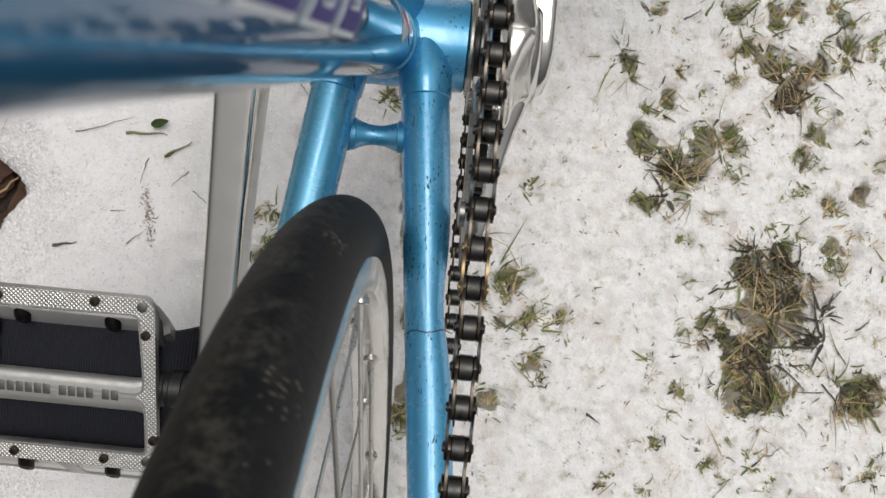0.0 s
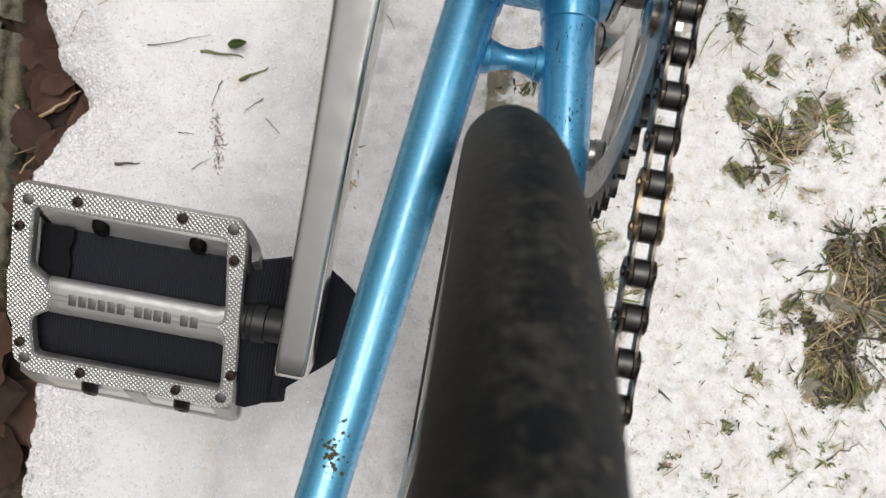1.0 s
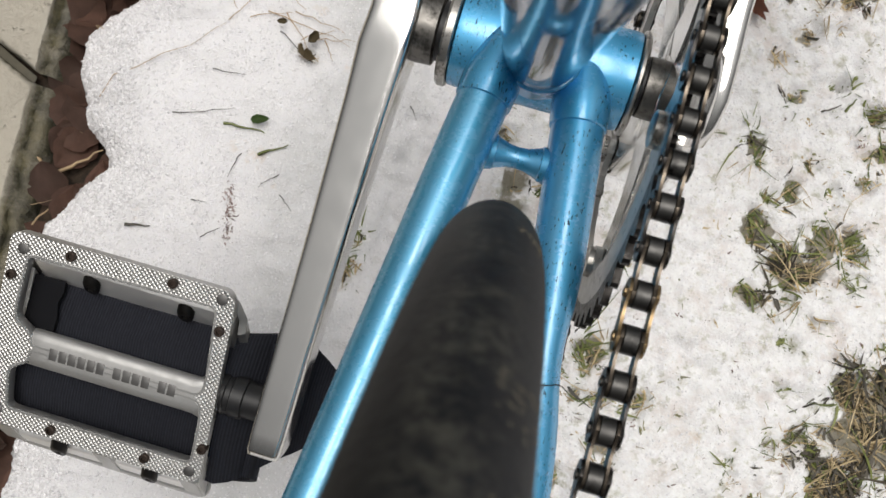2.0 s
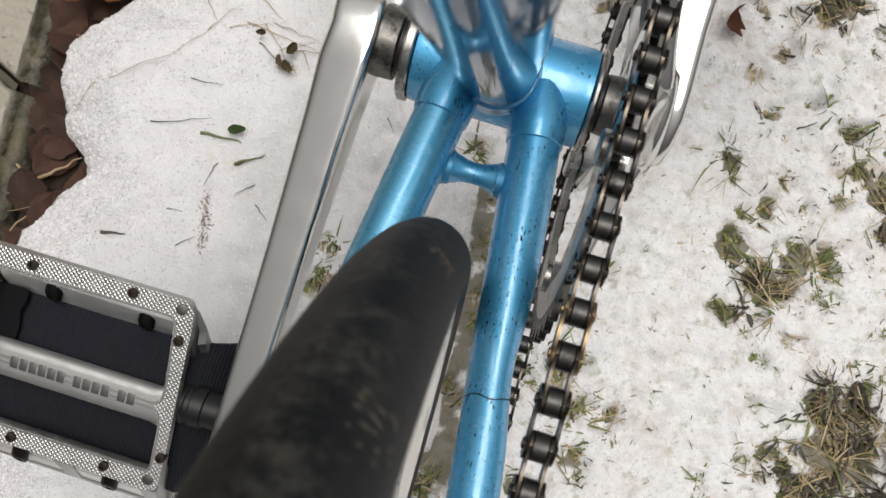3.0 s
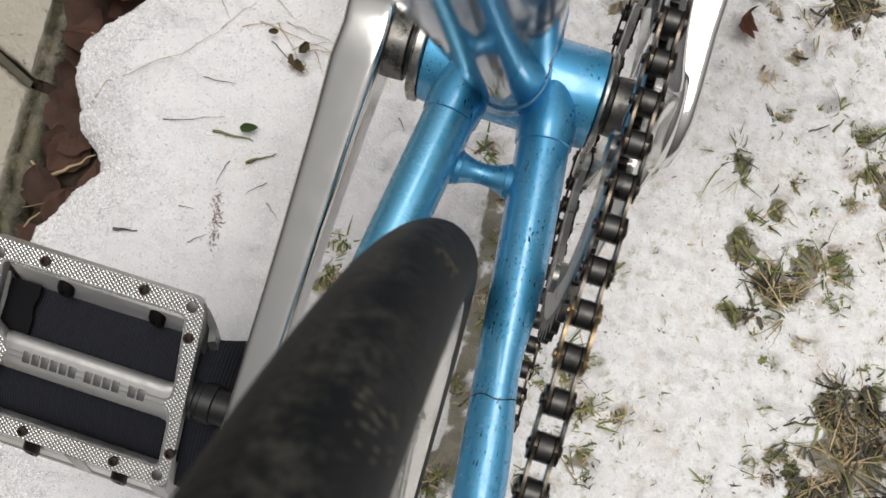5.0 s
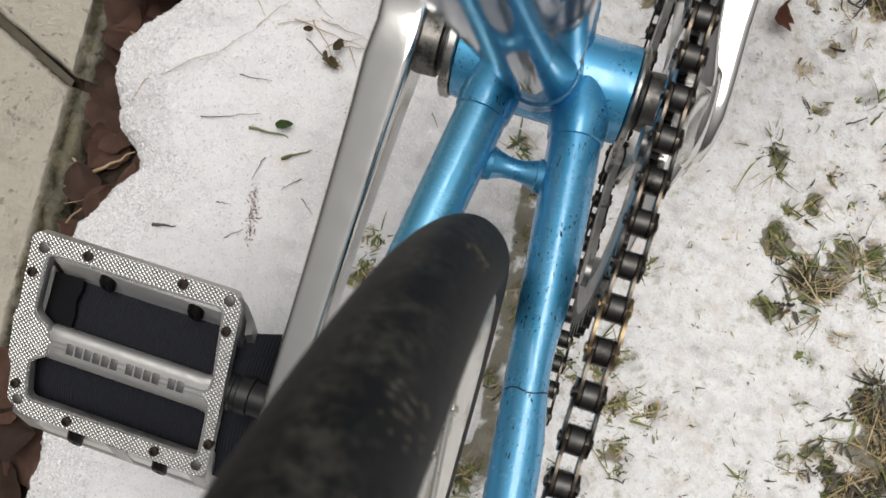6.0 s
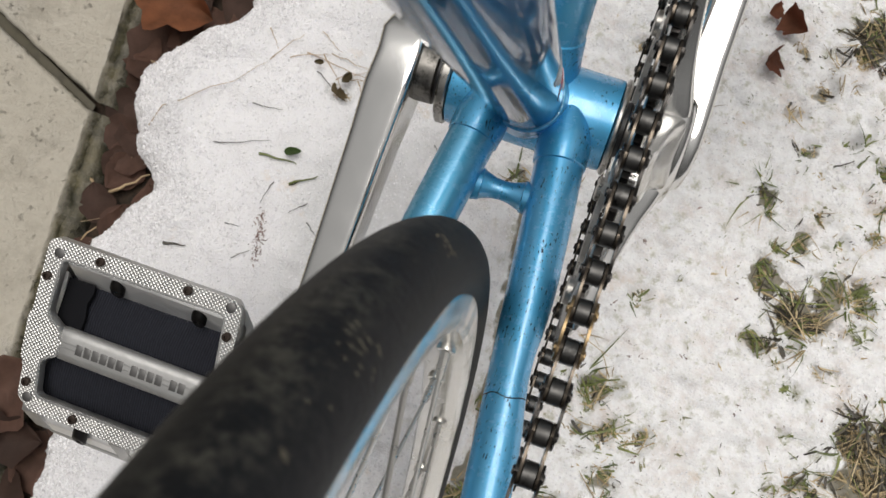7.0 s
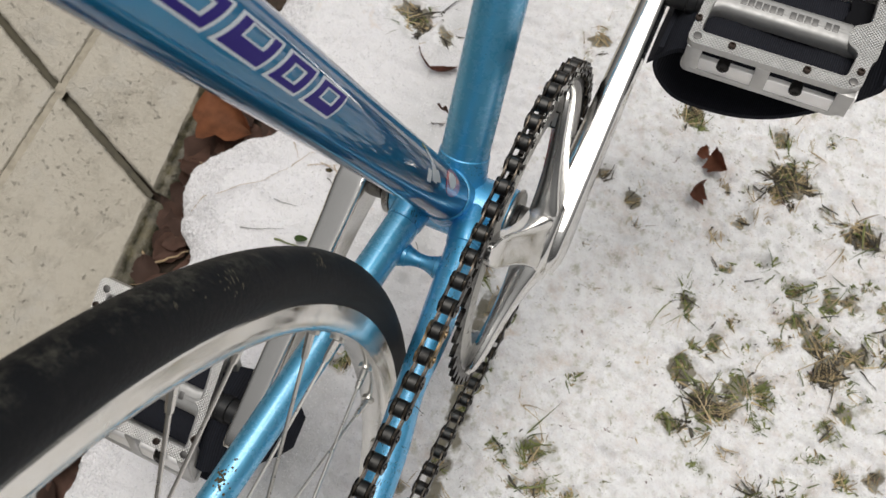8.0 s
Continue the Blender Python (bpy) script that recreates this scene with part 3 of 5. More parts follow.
def rear_wheel():
    tilt = pose(*AXLE, 0, -0.42, 0.80)
    prof = [(-0.0062, 0.3020), (-0.0084, 0.3030), (-0.0098, 0.3060), (-0.0100, 0.3100), (-0.0100, 0.3150), (-0.0090, 0.3158), (-0.0080, 0.3150), (-0.0080, 0.3110),
            (0.0080, 0.3110), (0.0080, 0.3150), (0.0090, 0.3158), (0.0100, 0.3150), (0.0100, 0.3100), (0.0098, 0.3060), (0.0084, 0.3030), (0.0062, 0.3020), (0.0030, 0.3013), (-0.0030, 0.3013)]
    bm = bmesh.new()
    lathe_x(bm, prof, seg=160, wrap=True)
    wheel = part("rear_wheel", bm, RIM, bicycle, "polished silver box rim of the rear wheel", 30)
    wheel.matrix_basis = tilt
    bm = bmesh.new()
    prof = []
    for k in range(25):
        a = radians(-122 + 244 * k / 24)
        rr = 0.0117 + 0.0004 * math.exp(-(a / 0.5) ** 2)
        prof.append((rr * math.sin(a), 0.3226 + rr * math.cos(a)))
    prof += [(0.0078, 0.3130), (-0.0078, 0.3130)]
    lathe_x(bm, prof, seg=220, wrap=True)
    part("tyre", bm, TYRE, wheel, "worn black slick tyre with dried dirt")
    rnd = random.Random(44)
    bm = bmesh.new()
    for turn, spread, x0, x1, count in ((31.8, 0.9, 0.0042, 0.0105, 16), (20.3, 0.9, 0.0040, 0.0095, 14), (34.5, 2.5, 0.0020, 0.0090, 5)):
        for _ in range(count):
            t, a = radians(turn + rnd.uniform(-spread, spread)), math.asin(rnd.uniform(x0, x1) / 0.0118)
            up = Vector((math.sin(a), math.cos(a) * math.cos(t), math.cos(a) * math.sin(t)))
            spot = Vector((0, 0.3226 * math.cos(t), 0.3226 * math.sin(t))) + up * 0.01185
            across = Vector((math.cos(a), -math.sin(a) * math.cos(t), -math.sin(a) * math.sin(t)))
            along = up.cross(across)
            ln, w = rnd.uniform(0.0004, 0.0013), rnd.uniform(0.00015, 0.0003)
            vs = [bm.verts.new(spot + v) for v in (across * ln, along * w, across * -ln, along * -w, up * 0.0002)]
            for k in range(4):
                bm.faces.new((vs[k], vs[(k + 1) % 4], vs[4]))
    part("tread_scuff", bm, SCUFF, wheel, "pale dried dirt in the worn tread", 0)["kind"] = "stuff"
    bm = bmesh.new()
    lathe_x(bm, [(-0.060, 0.005), (-0.048, 0.005), (-0.048, 0.016), (-0.036, 0.017), (-0.035, 0.026), (-0.032, 0.026), (-0.030, 0.016), (0.030, 0.016), (0.032, 0.026), (0.035, 0.026), (0.036, 0.017), (0.048, 0.016), (0.048, 0.005), (0.060, 0.005)], seg=32)
    part("hub", bm, STEEL, wheel)
    for i in range(36):
        a = radians(10 * i + 4)
        s = 1 if i % 2 else -1
        off = radians(58) * (1 if (i // 2) % 2 else -1)
        rim_p = Vector((0.0022 * s, 0.3012 * math.cos(a), 0.3012 * math.sin(a)))
        hub_p = Vector((0.0335 * s, 0.0225 * math.cos(a + off), 0.0225 * math.sin(a + off)))
        d = (hub_p - rim_p).normalized()
        bm = bmesh.new()
        tube(bm, [(rim_p + d * 0.010, 0.0009), (hub_p, 0.0009)], 8)
        part("spoke", bm, SPOKE, wheel)
        bm = bmesh.new()
        tube(bm, [(rim_p - d * 0.001, 0.0021), (rim_p + d * 0.003, 0.0020), (rim_p + d * 0.010, 0.0017), (rim_p + d * 0.0125, 0.0014)], 8)
        up = rim_p.normalized()
        tube(bm, [(rim_p + up * 0.0010, 0.0040), (rim_p - up * 0.0012, 0.0038), (rim_p - up * 0.0016, 0.0028)], 12)
        part("spoke_nipple", bm, SPOKE, wheel)


def bone(bm, x0, x1, w, waist, mat=0, edge_mat=None):
    """A figure-of-eight link plate over one pitch, along y, between x0 and x1."""
    out = []
    n = 8
    for c, start in ((PITCH / 2, -90), (-PITCH / 2, 90)):
        for k in range(n + 1):
            a = radians(start + 180 * k / n)
            out.append((c + w * math.cos(a), w * math.sin(a)))
        s = 1 if start == -90 else -1
        for f in (0.72, 0.44, 0.0, -0.44, -0.72):
            out.append((s * f * PITCH / 2, s * (waist + (w - waist) * f * f)))
    plate(bm, out, [], x0, x1, mat, at=lambda y, z, x: (x, y, z))
    if edge_mat is not None:
        bm.normal_update()
        for f in bm.faces:
            if abs(f.normal.x) < 0.5:
                f.material_index = edge_mat


def chain_path():
    """Joints of the chain, evenly spaced round the ring and the sprocket, from the joint behind the gold link."""
    c1, c2 = Vector((BB.y, BB.z)), Vector((AXLE.y, AXLE.z))
    d = c2 - c1
    base, turn = math.atan2(d.y, d.x), math.acos((RING_R - COG_R) / d.length)
    t_top, t_low = base - turn, base + turn
    def on(c, r, a):
        return c + Vector((math.cos(a), math.sin(a))) * r
    a1, a2 = on(c1, RING_R, t_top), on(c2, COG_R, t_top)
    b1, b2 = on(c1, RING_R, t_low), on(c2, COG_R, t_low)
    run = (a2 - a1).length
    arc_c = COG_R * (2 * turn)
    arc_r = RING_R * (2 * math.pi - 2 * turn)
    total = 2 * run + arc_c + arc_r
    count = 2 * round(total / PITCH / 2)
    step = total / count
    gold_s = (Vector((-0.0994, 0.0954)) - a1).dot((a2 - a1).normalized())
    def at(s):
        s %= total
        if s < run:
            return a1.lerp(a2, s / run)
        s -= run
        if s < arc_c:
            return on(c2, COG_R, t_top + s / COG_R)
        s -= arc_c
        if s < run:
            p = b2.lerp(b1, s / run)
            p.y -= 0.006 * math.sin(math.pi * s / run)
            return p
        return on(c1, RING_R, t_low + (s - run) / RING_R)
    return [at(gold_s - step / 2 + step * i) for i in range(count)]


def chain():
    joints = chain_path()
    bm = bmesh.new()
    for p in joints:
        lathe_x(bm, [(CHAIN_X - 0.0023, 0.0037), (CHAIN_X - 0.0020, 0.0042), (CHAIN_X + 0.0020, 0.0042), (CHAIN_X + 0.0023, 0.0037)], p.x, p.y, 16)
    whole = part("chain", bm, ROLLER, bicycle, "oily dark steel roller chain with one gold link")
    def link(outer):
        bm = bmesh.new()
        for s in (-1, 1):
            x0 = (0.0034 if outer else 0.0024) * s
            bone(bm, x0, x0 + 0.0009 * s, 0.0043, 0.0022 if outer else 0.0025, 0, 1)
            if outer:
                for c in (-PITCH / 2, PITCH / 2):
                    lathe_x(bm, [(x0 + 0.0006 * s, 0.0017), (x0 + 0.0015 * s, 0.0016), (x0 + 0.0017 * s, 0.0010)], c, 0, 10)
        return bm
    protos = {}
    for kind, outer, mats in (("outer_link", True, (LINK, LINK)), ("inner_link", False, (LINK, LINK_EDGE)), ("gold_link", True, (GOLD, GOLD))):
        ob = part(kind, link(outer), mats, whole, "worn gold-coloured joining link" if kind == "gold_link" else "")
        protos[kind] = ob.data
        scene.collection.objects.unlink(ob)
        bpy.data.objects.remove(ob)
    for i, p in enumerate(joints):
        q = joints[(i + 1) % len(joints)]
        kind = "gold_link" if i == 0 else ("inner_link" if i % 2 else "outer_link")
        m = (p + q) / 2
        ang = math.degrees(math.atan2(p.y - q.y, p.x - q.x))
        ob = shared(kind, protos[kind], whole, pose(CHAIN_X, m.x, m.y, ang, 0, 0))
        if kind == "gold_link":
            tagged(ob, "worn gold-coloured joining link")


def sprocket(bm, teeth, r, r_in, x0, x1, phase, c):
    outer = []
    for k in range(teeth):
        a = 2 * math.pi * k / teeth + phase
        w = 2 * math.pi / teeth
        for f, rr in ((-0.5, r - 0.0040), (-0.32, r - 0.0034), (-0.14, r + 0.0034), (0.0, r + 0.0046), (0.14, r + 0.0034), (0.32, r - 0.0034)):
            outer.append((c[0] + rr * math.cos(a + f * w), c[1] + rr * math.sin(a + f * w)))
    inner = [(c[0] + r_in * math.cos(2 * math.pi * k / 72), c[1] + r_in * math.sin(2 * math.pi * k / 72)) for k in range(72)]
    plate(bm, outer, [inner], x0, x1, at=lambda y, z, x: (x, y, z))


def crank_arm(side, parent):
    """A forged arm from the axle to the pedal; its section is a rounded box, slimmer towards the pedal."""
    ang = radians(CRANK_DROP)
    d = Vector((0, side * math.cos(ang), side * math.sin(ang)))
    up = Vector((0, -math.sin(ang), math.cos(ang)))
    bm = bmesh.new()
    loops = []
    for r, inner, outer, h in ((-0.020, 0.053, 0.064, 0.0060), (-0.0175, 0.050, 0.068, 0.0120), (-0.010, 0.0495, 0.0700, 0.0160), (0.0, 0.0490, 0.0704 - 0.0014 * (side < 0), 0.0175 + 0.0035 * (side > 0)), (0.014, 0.0495, 0.0705, 0.0165 + 0.0025 * (side > 0)), (0.035, 0.0510, 0.0702, 0.0145), (0.09, 0.0535, 0.0703, 0.0125),
                                 (0.14, 0.0555, 0.0708, 0.0118), (0.176, 0.0562, 0.0712, 0.0118), (0.1835, 0.0565, 0.0712, 0.0114), (0.1862, 0.0572, 0.0707, 0.0100), (0.1870, 0.060, 0.068, 0.0065)):
        w = outer - inner
        sec = []
        if side < 0:
            for k in range(72):
                a = 2 * math.pi * k / 72
                ca, sa = math.cos(a), math.sin(a)
                sec.append(((inner + outer) / 2 + w / 2 * math.copysign(abs(ca) ** 0.26, ca), h * math.copysign(abs(sa) ** 0.26, sa) - 0.04 * w / 2 * math.copysign(abs(ca) ** 0.26, ca) * (sa > 0)))
        for cx, cp, fr, st in () if side < 0 else ((outer, h, min(0.0035, w * 0.3), 0), (inner, h, min(0.0062, w * 0.42, h * 0.6), 90), (inner, -h, min(0.0062, w * 0.42, h * 0.6), 180), (outer, -h, min(0.0035, w * 0.3), 270)):
            qx, qp = cx - fr * (1 if cx == outer else -1), cp - fr * (1 if cp > 0 else -1)
            for k in range(7):
                a = radians(st + 90 * k / 6)
                sec.append((qx + fr * math.cos(a), qp + fr * math.sin(a)))
        loops.append([BB + d * r + up * p + Vector((side * x + (0.002 if side > 0 else 0.0), 0, 0)) for x, p in sec])
    rings(bm, loops)
    arm = part("crank_arm", bm, CHROME, parent, "polished silver crank arm", 50)
    wider = 0.0024 if side < 0 else 0.0
    bm = bmesh.new()
    lathe_x(bm, [(side * x, r) for x, r in ((0.0412, 0.0090), (0.0414, 0.0112 + wider), (0.0420, 0.0122 + wider), (0.0500, 0.0126 + wider), (0.0560, 0.0130 + wider))], BB.y, BB.z, 32)
    part("crank_boss", bm, GRIMY, arm, "grimy steel crank boss")
    return arm, BB + d * CRANK_R


def chainset(arm):
    """Five tapered spider arms, the crank lying midway between two of them, and the toothed ring bolted to their tips."""
    turns = [radians(CRANK_DROP + 36 + 72 * k) for k in range(5)]
    bm = bmesh.new()
    c = (BB.y, BB.z)
    outer = []
    for k in range(48):
        a, w = 2 * math.pi * k / 48 + radians(2.0), 2 * math.pi / 48
        outer += [(c[0] + rr * math.cos(a + f * w), c[1] + rr * math.sin(a + f * w)) for f, rr in ((-0.5, RING_R - 0.0036), (-0.36, RING_R - 0.0030), (-0.24, RING_R - 0.0004), (-0.12, RING_R + 0.0014), (0.0, RING_R + 0.0019), (0.12, RING_R + 0.0014), (0.24, RING_R - 0.0004), (0.36, RING_R - 0.0030))]
    inner = []
    for k in range(120):
        a = 2 * math.pi * k / 120
        near = min(abs((a - t + math.pi) % (2 * math.pi) - math.pi) for t in turns)
        r = 0.0755 - 0.0100 * math.exp(-(near / radians(6.5)) ** 4)
        inner.append((c[0] + r * math.cos(a), c[1] + r * math.sin(a)))
    rim = [(c[0] + 0.0895 * math.cos(2 * math.pi * k / 120), c[1] + 0.0895 * math.sin(2 * math.pi * k / 120)) for k in range(120)]
    plate(bm, rim, [inner], CHAIN_X - 0.0013, CHAIN_X + 0.0016, at=lambda y, z, x: (x, y, z))
    ring = part("chainring", bm, RING, bicycle, "silver alloy chainring with dark oily teeth", 25)
    bm = bmesh.new()
    plate(bm, outer, [rim], CHAIN_X - 0.0014, CHAIN_X + 0.0014, at=lambda y, z, x: (x, y, z))
    part("toothed_rim", bm, LINK, ring, "dark oily teeth", 25)
    for a in turns:
        def pt(r, w, x):
            return (x, BB.y + r * math.cos(a) - w * math.sin(a), BB.z + r * math.sin(a) + w * math.cos(a))
        bm = bmesh.new()
        loops = []
        for r, w, x0, x1 in ((0.004, 0.0160, 0.0470, 0.0660), (0.018, 0.0160, 0.0475, 0.0655), (0.026, 0.0148, 0.0480, 0.0635), (0.034, 0.0130, 0.0482, 0.0608), (0.044, 0.0112, 0.0480, 0.0582), (0.056, 0.0100, 0.0472, 0.0558),
                             (0.066, 0.0097, 0.0462, 0.0543), (0.074, 0.0096, 0.0456, 0.0533), (0.081, 0.0088, 0.0456, 0.0520), (0.087, 0.0068, 0.0456, 0.0503), (0.0910, 0.0034, 0.0456, 0.0482)):
            sec = []
            for q in range(13):
                t = math.pi * q / 12
                ct, st = math.cos(t), math.sin(t)
                sec.append(pt(r, w * math.copysign(abs(ct) ** 0.26, ct), x0 + 0.0025 + (x1 - x0 - 0.0025) * abs(st) ** 0.26))
            loops.append([pt(r, w * 0.94, x0)] + sec + [pt(r, -w * 0.94, x0)])
        rings(bm, loops)
        spider = part("spider_arm", bm, CHROME, arm, "polished spider arm", 60)
        for side_w in (0.0094,):
            # black block set proud paints the dark edge of a recess
            bm = bmesh.new()
            vs = [bm.verts.new(pt(r, w, x)) for w in (side_w - 0.002, side_w + 0.0003) for r, x in ((0.0690, 0.0448), (0.0785, 0.0448), (0.0785, 0.0482), (0.0690, 0.0482))]
            for f in ((0, 1, 2, 3), (7, 6, 5, 4), (0, 4, 5, 1), (1, 5, 6, 2), (2, 6, 7, 3), (3, 7, 4, 0)):
                bm.faces.new([vs[k] for k in f])
            bmesh.ops.recalc_face_normals(bm, faces=bm.faces[:])
            part("bolt_slot_outline", bm, BLACK_STEEL, spider, "", 0)
            bm = bmesh.new()
            vs = [bm.verts.new(pt(r, w, x)) for w in (side_w - 0.002, side_w + 0.0006) for r, x in ((0.0700, 0.0454), (0.0778, 0.0454), (0.0778, 0.0476), (0.0700, 0.0476))]
            for f in ((0, 1, 2, 3), (7, 6, 5, 4), (0, 4, 5, 1), (1, 5, 6, 2), (2, 6, 7, 3), (3, 7, 4, 0)):
                bm.faces.new([vs[k] for k in f])
            bmesh.ops.recalc_face_normals(bm, faces=bm.faces[:])
            part("bolt_sleeve", bm, ALLOY, spider, "", 0)
        bm = bmesh.new()
        cy, cz = BB.y + 0.0725 * math.cos(a), BB.z + 0.0725 * math.sin(a)
        lathe_x(bm, [(0.0398, 0.0020), (0.0398, 0.0052), (0.0404, 0.0064), (0.0428, 0.0064), (0.0428, 0.0045), (0.0500, 0.0045), (0.0515, 0.0045), (0.0518, 0.0038), (0.0510, 0.0030), (0.0510, 0.0010)], cy, cz, 20)
        part("chainring_bolt", bm, STEEL, ring, "steel chainring bolt")
    bm = bmesh.new()
    lathe_x(bm, [(0.0425, 0.0105), (0.0430, 0.0112), (0.0475, 0.0116), (0.0490, 0.0170), (0.0505, 0.0235), (0.0560, 0.0262), (0.0630, 0.0262), (0.0660, 0.0245), (0.0672, 0.0205), (0.0674, 0.0100)], BB.y, BB.z, 48)
    part("spider_hub", bm, CHROME, arm, "", 60)
    bm = bmesh.new()
    sprocket(bm, 16, COG_R, 0.0180, CHAIN_X - 0.0012, CHAIN_X + 0.0012, 0.0, (AXLE.y, AXLE.z))
    part("rear_sprocket", bm, RING, bicycle, "small steel rear sprocket", 25)


THICK = 0.0235


def pedal(side, o, tilt, slant, reach, bolt_z):
    """A cast platform pedal: two cage plates joined by posts, a smooth barrel over the axle, pins, screws and a hanging foot strap.
    Local x across (inboard towards the crank for side -1), y ahead, z up; the upper plate's face is z = 0."""
    s = -side
    def X(v):
        return v * s
    def flip(loop):
        return [(X(x), y) for x, y in loop]
    def lean(bm, share=1.0, floor=-0.1):
        for v in bm.verts:
            v.co.y += share * slant * max(floor, min(0.0, v.co.z + 0.0010))
        return bm
    m = pose(*o, tilt, 0, 0)
    outer = rounded(flip([(-.0510, .0420), (-.0515, .0085), (-.0530, .0050), (-.0520, -.0150), (-.0500, -.0180), (-.0490, -.0340), (-.0415, -.0390), (.0430, -.0400), (.0462, -.0370), (.0440, .0400), (.0405, .0445), (-.0480, .0440)]), 0.002, 2)
    w1 = rounded(flip([(-.0425, .0350), (-.0435, .0085), (-.0352, .0030), (-.0345, -.0010), (.0385, -.0010), (.0390, .0060), (.0365, .0360)]), 0.003)
    w2 = rounded(flip([(-.0420, -.0140), (-.0400, -.0310), (.0405, -.0310), (.0400, -.0120), (.0385, -.0045), (-.0345, -.0045), (-.0345, -.0092)]), 0.003)
    bm = bmesh.new()
    plate(bm, outer, [w1, w2], -0.0048, 0.0, 1)
    for f in bm.faces:
        if all(v.co.z > -0.0001 for v in f.verts):
            f.material_index = 0
    body = part("pedal", bm, (KNURL, ALLOY), bicycle, "silver cast platform pedal with knurled face and black foot strap", 30)
    body.matrix_basis = m
    # smooth lips round the two windows
    for loop in (w1, w2):
        cx, cy = sum(p[0] for p in loop) / len(loop), sum(p[1] for p in loop) / len(loop)
        out = []
        for k, (px, py) in enumerate(loop):
            (ax, ay), (bx, by) = loop[k - 1], loop[(k + 1) % len(loop)]
            nx, ny = by - ay, ax - bx
            q = math.hypot(nx, ny) or 1.0
            turn = 1 if nx * (px - cx) + ny * (py - cy) > 0 else -1
            out.append((px, py, turn * nx / q, turn * ny / q))
        bm = bmesh.new()
        rings(bm, [[(px + g * nx, py + g * ny, z) for px, py, nx, ny in out] for g, z in ((-0.0002, -0.0040), (-0.0002, -0.0004), (0.0003, 0.0003), (0.0010, 0.0003), (0.0013, -0.0006))], closed_ends=False)
        part("window_lip", bm, ALLOY, body, "", 50)
    low1 = rounded(flip([(-.0445, .0355), (-.0450, .0060), (.0415, .0060), (.0400, .0355)]), 0.002)
    low2 = rounded(flip([(-.0440, -.0120), (-.0430, -.0335), (.0415, -.0335), (.0415, -.0120)]), 0.002)
    bm = bmesh.new()
    plate(bm, outer, [low1, low2], -THICK, -THICK + 0.0028)
    part("lower_plate", lean(bm), ALLOY, body, "", 30)
    # walls and posts between the two plates
    for kind, x0, x1, y0, y1, z1 in (("cage_wall", -.0425, .0400, .0358, .0395, -.0046), ("cage_wall", -.0420, .0410, -.0386, -.0352, -.0122), ("cage_wall", -.0500, -.0452, -.0330, .0360, -.0120), ("cage_post", .0405, .0440, .0280, .0440, -.0046), ("cage_post", .0415, .0450, -.0390, -.0240, -.0046),
                                     ("cage_post", -.0490, -.0400, .0385, .0437, -.0046), ("cage_post", -.0025, .0045, .0385, .0437, -.0046), ("cage_post", -.0480, -.0390, -.0391, -.0340, -.0046), ("cage_post", -.0025, .0055, -.0396, -.0335, -.0046), ("cage_post", .0360, .0440, -.0397, -.0340, -.0046)):
        bm = bmesh.new()
        a, b = sorted((X(x0), X(x1)))
        block(bm, (a, y0, -THICK + 0.0026), (b, y1, z1), 0, 0.0003)
        part(kind, lean(bm), BRIGHT if kind == "cage_wall" else ALLOY, body)
    # slanted end cheek with a slot, towards the crank
    bm = bmesh.new()
    loops = []
    for x, y, zt in ((.0420, .0436, -.0020), (.0450, .0425, -.0040), (.0480, .0392, -.0085), (.0485, .0330, -.0090)):
        loops.append([(X(x), y, -THICK), (X(x), y, zt), (X(x - .0030), y - .0016, zt), (X(x - .0030), y - .0016, -THICK)])
    rings(bm, loops)
    bmesh.ops.recalc_face_normals(bm, faces=bm.faces[:])
    part("end_cheek", lean(bm), ALLOY, body, "", 30)
    bm = bmesh.new()
    loops = []
    for x, k, drop in ((-.0430, 0.90, 0.0016), (-.0365, 1.0, 0.0012), (-.0338, 1.0, 0.0), (-.0300, 1.0, 0.0), (.0350, 1.0, 0.0), (.0385, 1.12, 0.0006), (.0412, 1.5, 0.0010)):
        sec = [(y * k, z) for y, z in ((.0088, -.0098), (.0088, -.0070), (.0084, -.0040), (.0074, -.0016), (.0060, -.0003), (.0040, .0002), (-.0040, .0002), (-.0060, -.0003), (-.0074, -.0018), (-.0078, -.0042), (-.0077, -.0070), (-.0074, -.0098))]
        loops.append([(X(x), -0.0028 + y, z - drop) for y, z in sec])
    rings(bm, loops)
    bmesh.ops.recalc_face_normals(bm, faces=bm.faces[:])
    barrel = part("axle_barrel", lean(bm, 0.5), SATIN, body, "smooth cast spine with stamped marks", 50)
    x = -0.0265
    for word in (6, 4, 2):
        for _ in range(word):
            bm = bmesh.new()
            block(bm, (x, -0.0054, -0.0004), (x + 0.0033, -0.0004, 0.00045), 0, 0.0002)
            ob = part("stamped_bar", bm, LETTER, barrel)
            x += 0.0041
        x += 0.0031
    for px, py in ((-.0249, .0402), (.0178, .0414), (.0404, .0275), (.0444, -.0237), (.0218, -.0350), (-.0196, -.0352), (-.0460, -.0258), (-.0480, .0258)):
        bm = bmesh.new()
        rings(bm, [[(X(px) + r * math.cos(2 * math.pi * k / 12), py + r * math.sin(2 * math.pi * k / 12), z) for k in range(12)] for z, r in ((-0.002, 0.0021), (0.0017, 0.0021), (0.0021, 0.0017), (0.0021, 0.0011), (0.0008, 0.0010))])
        part("traction_pin", bm, RUST_PIN, body, "small rusty grub screw")
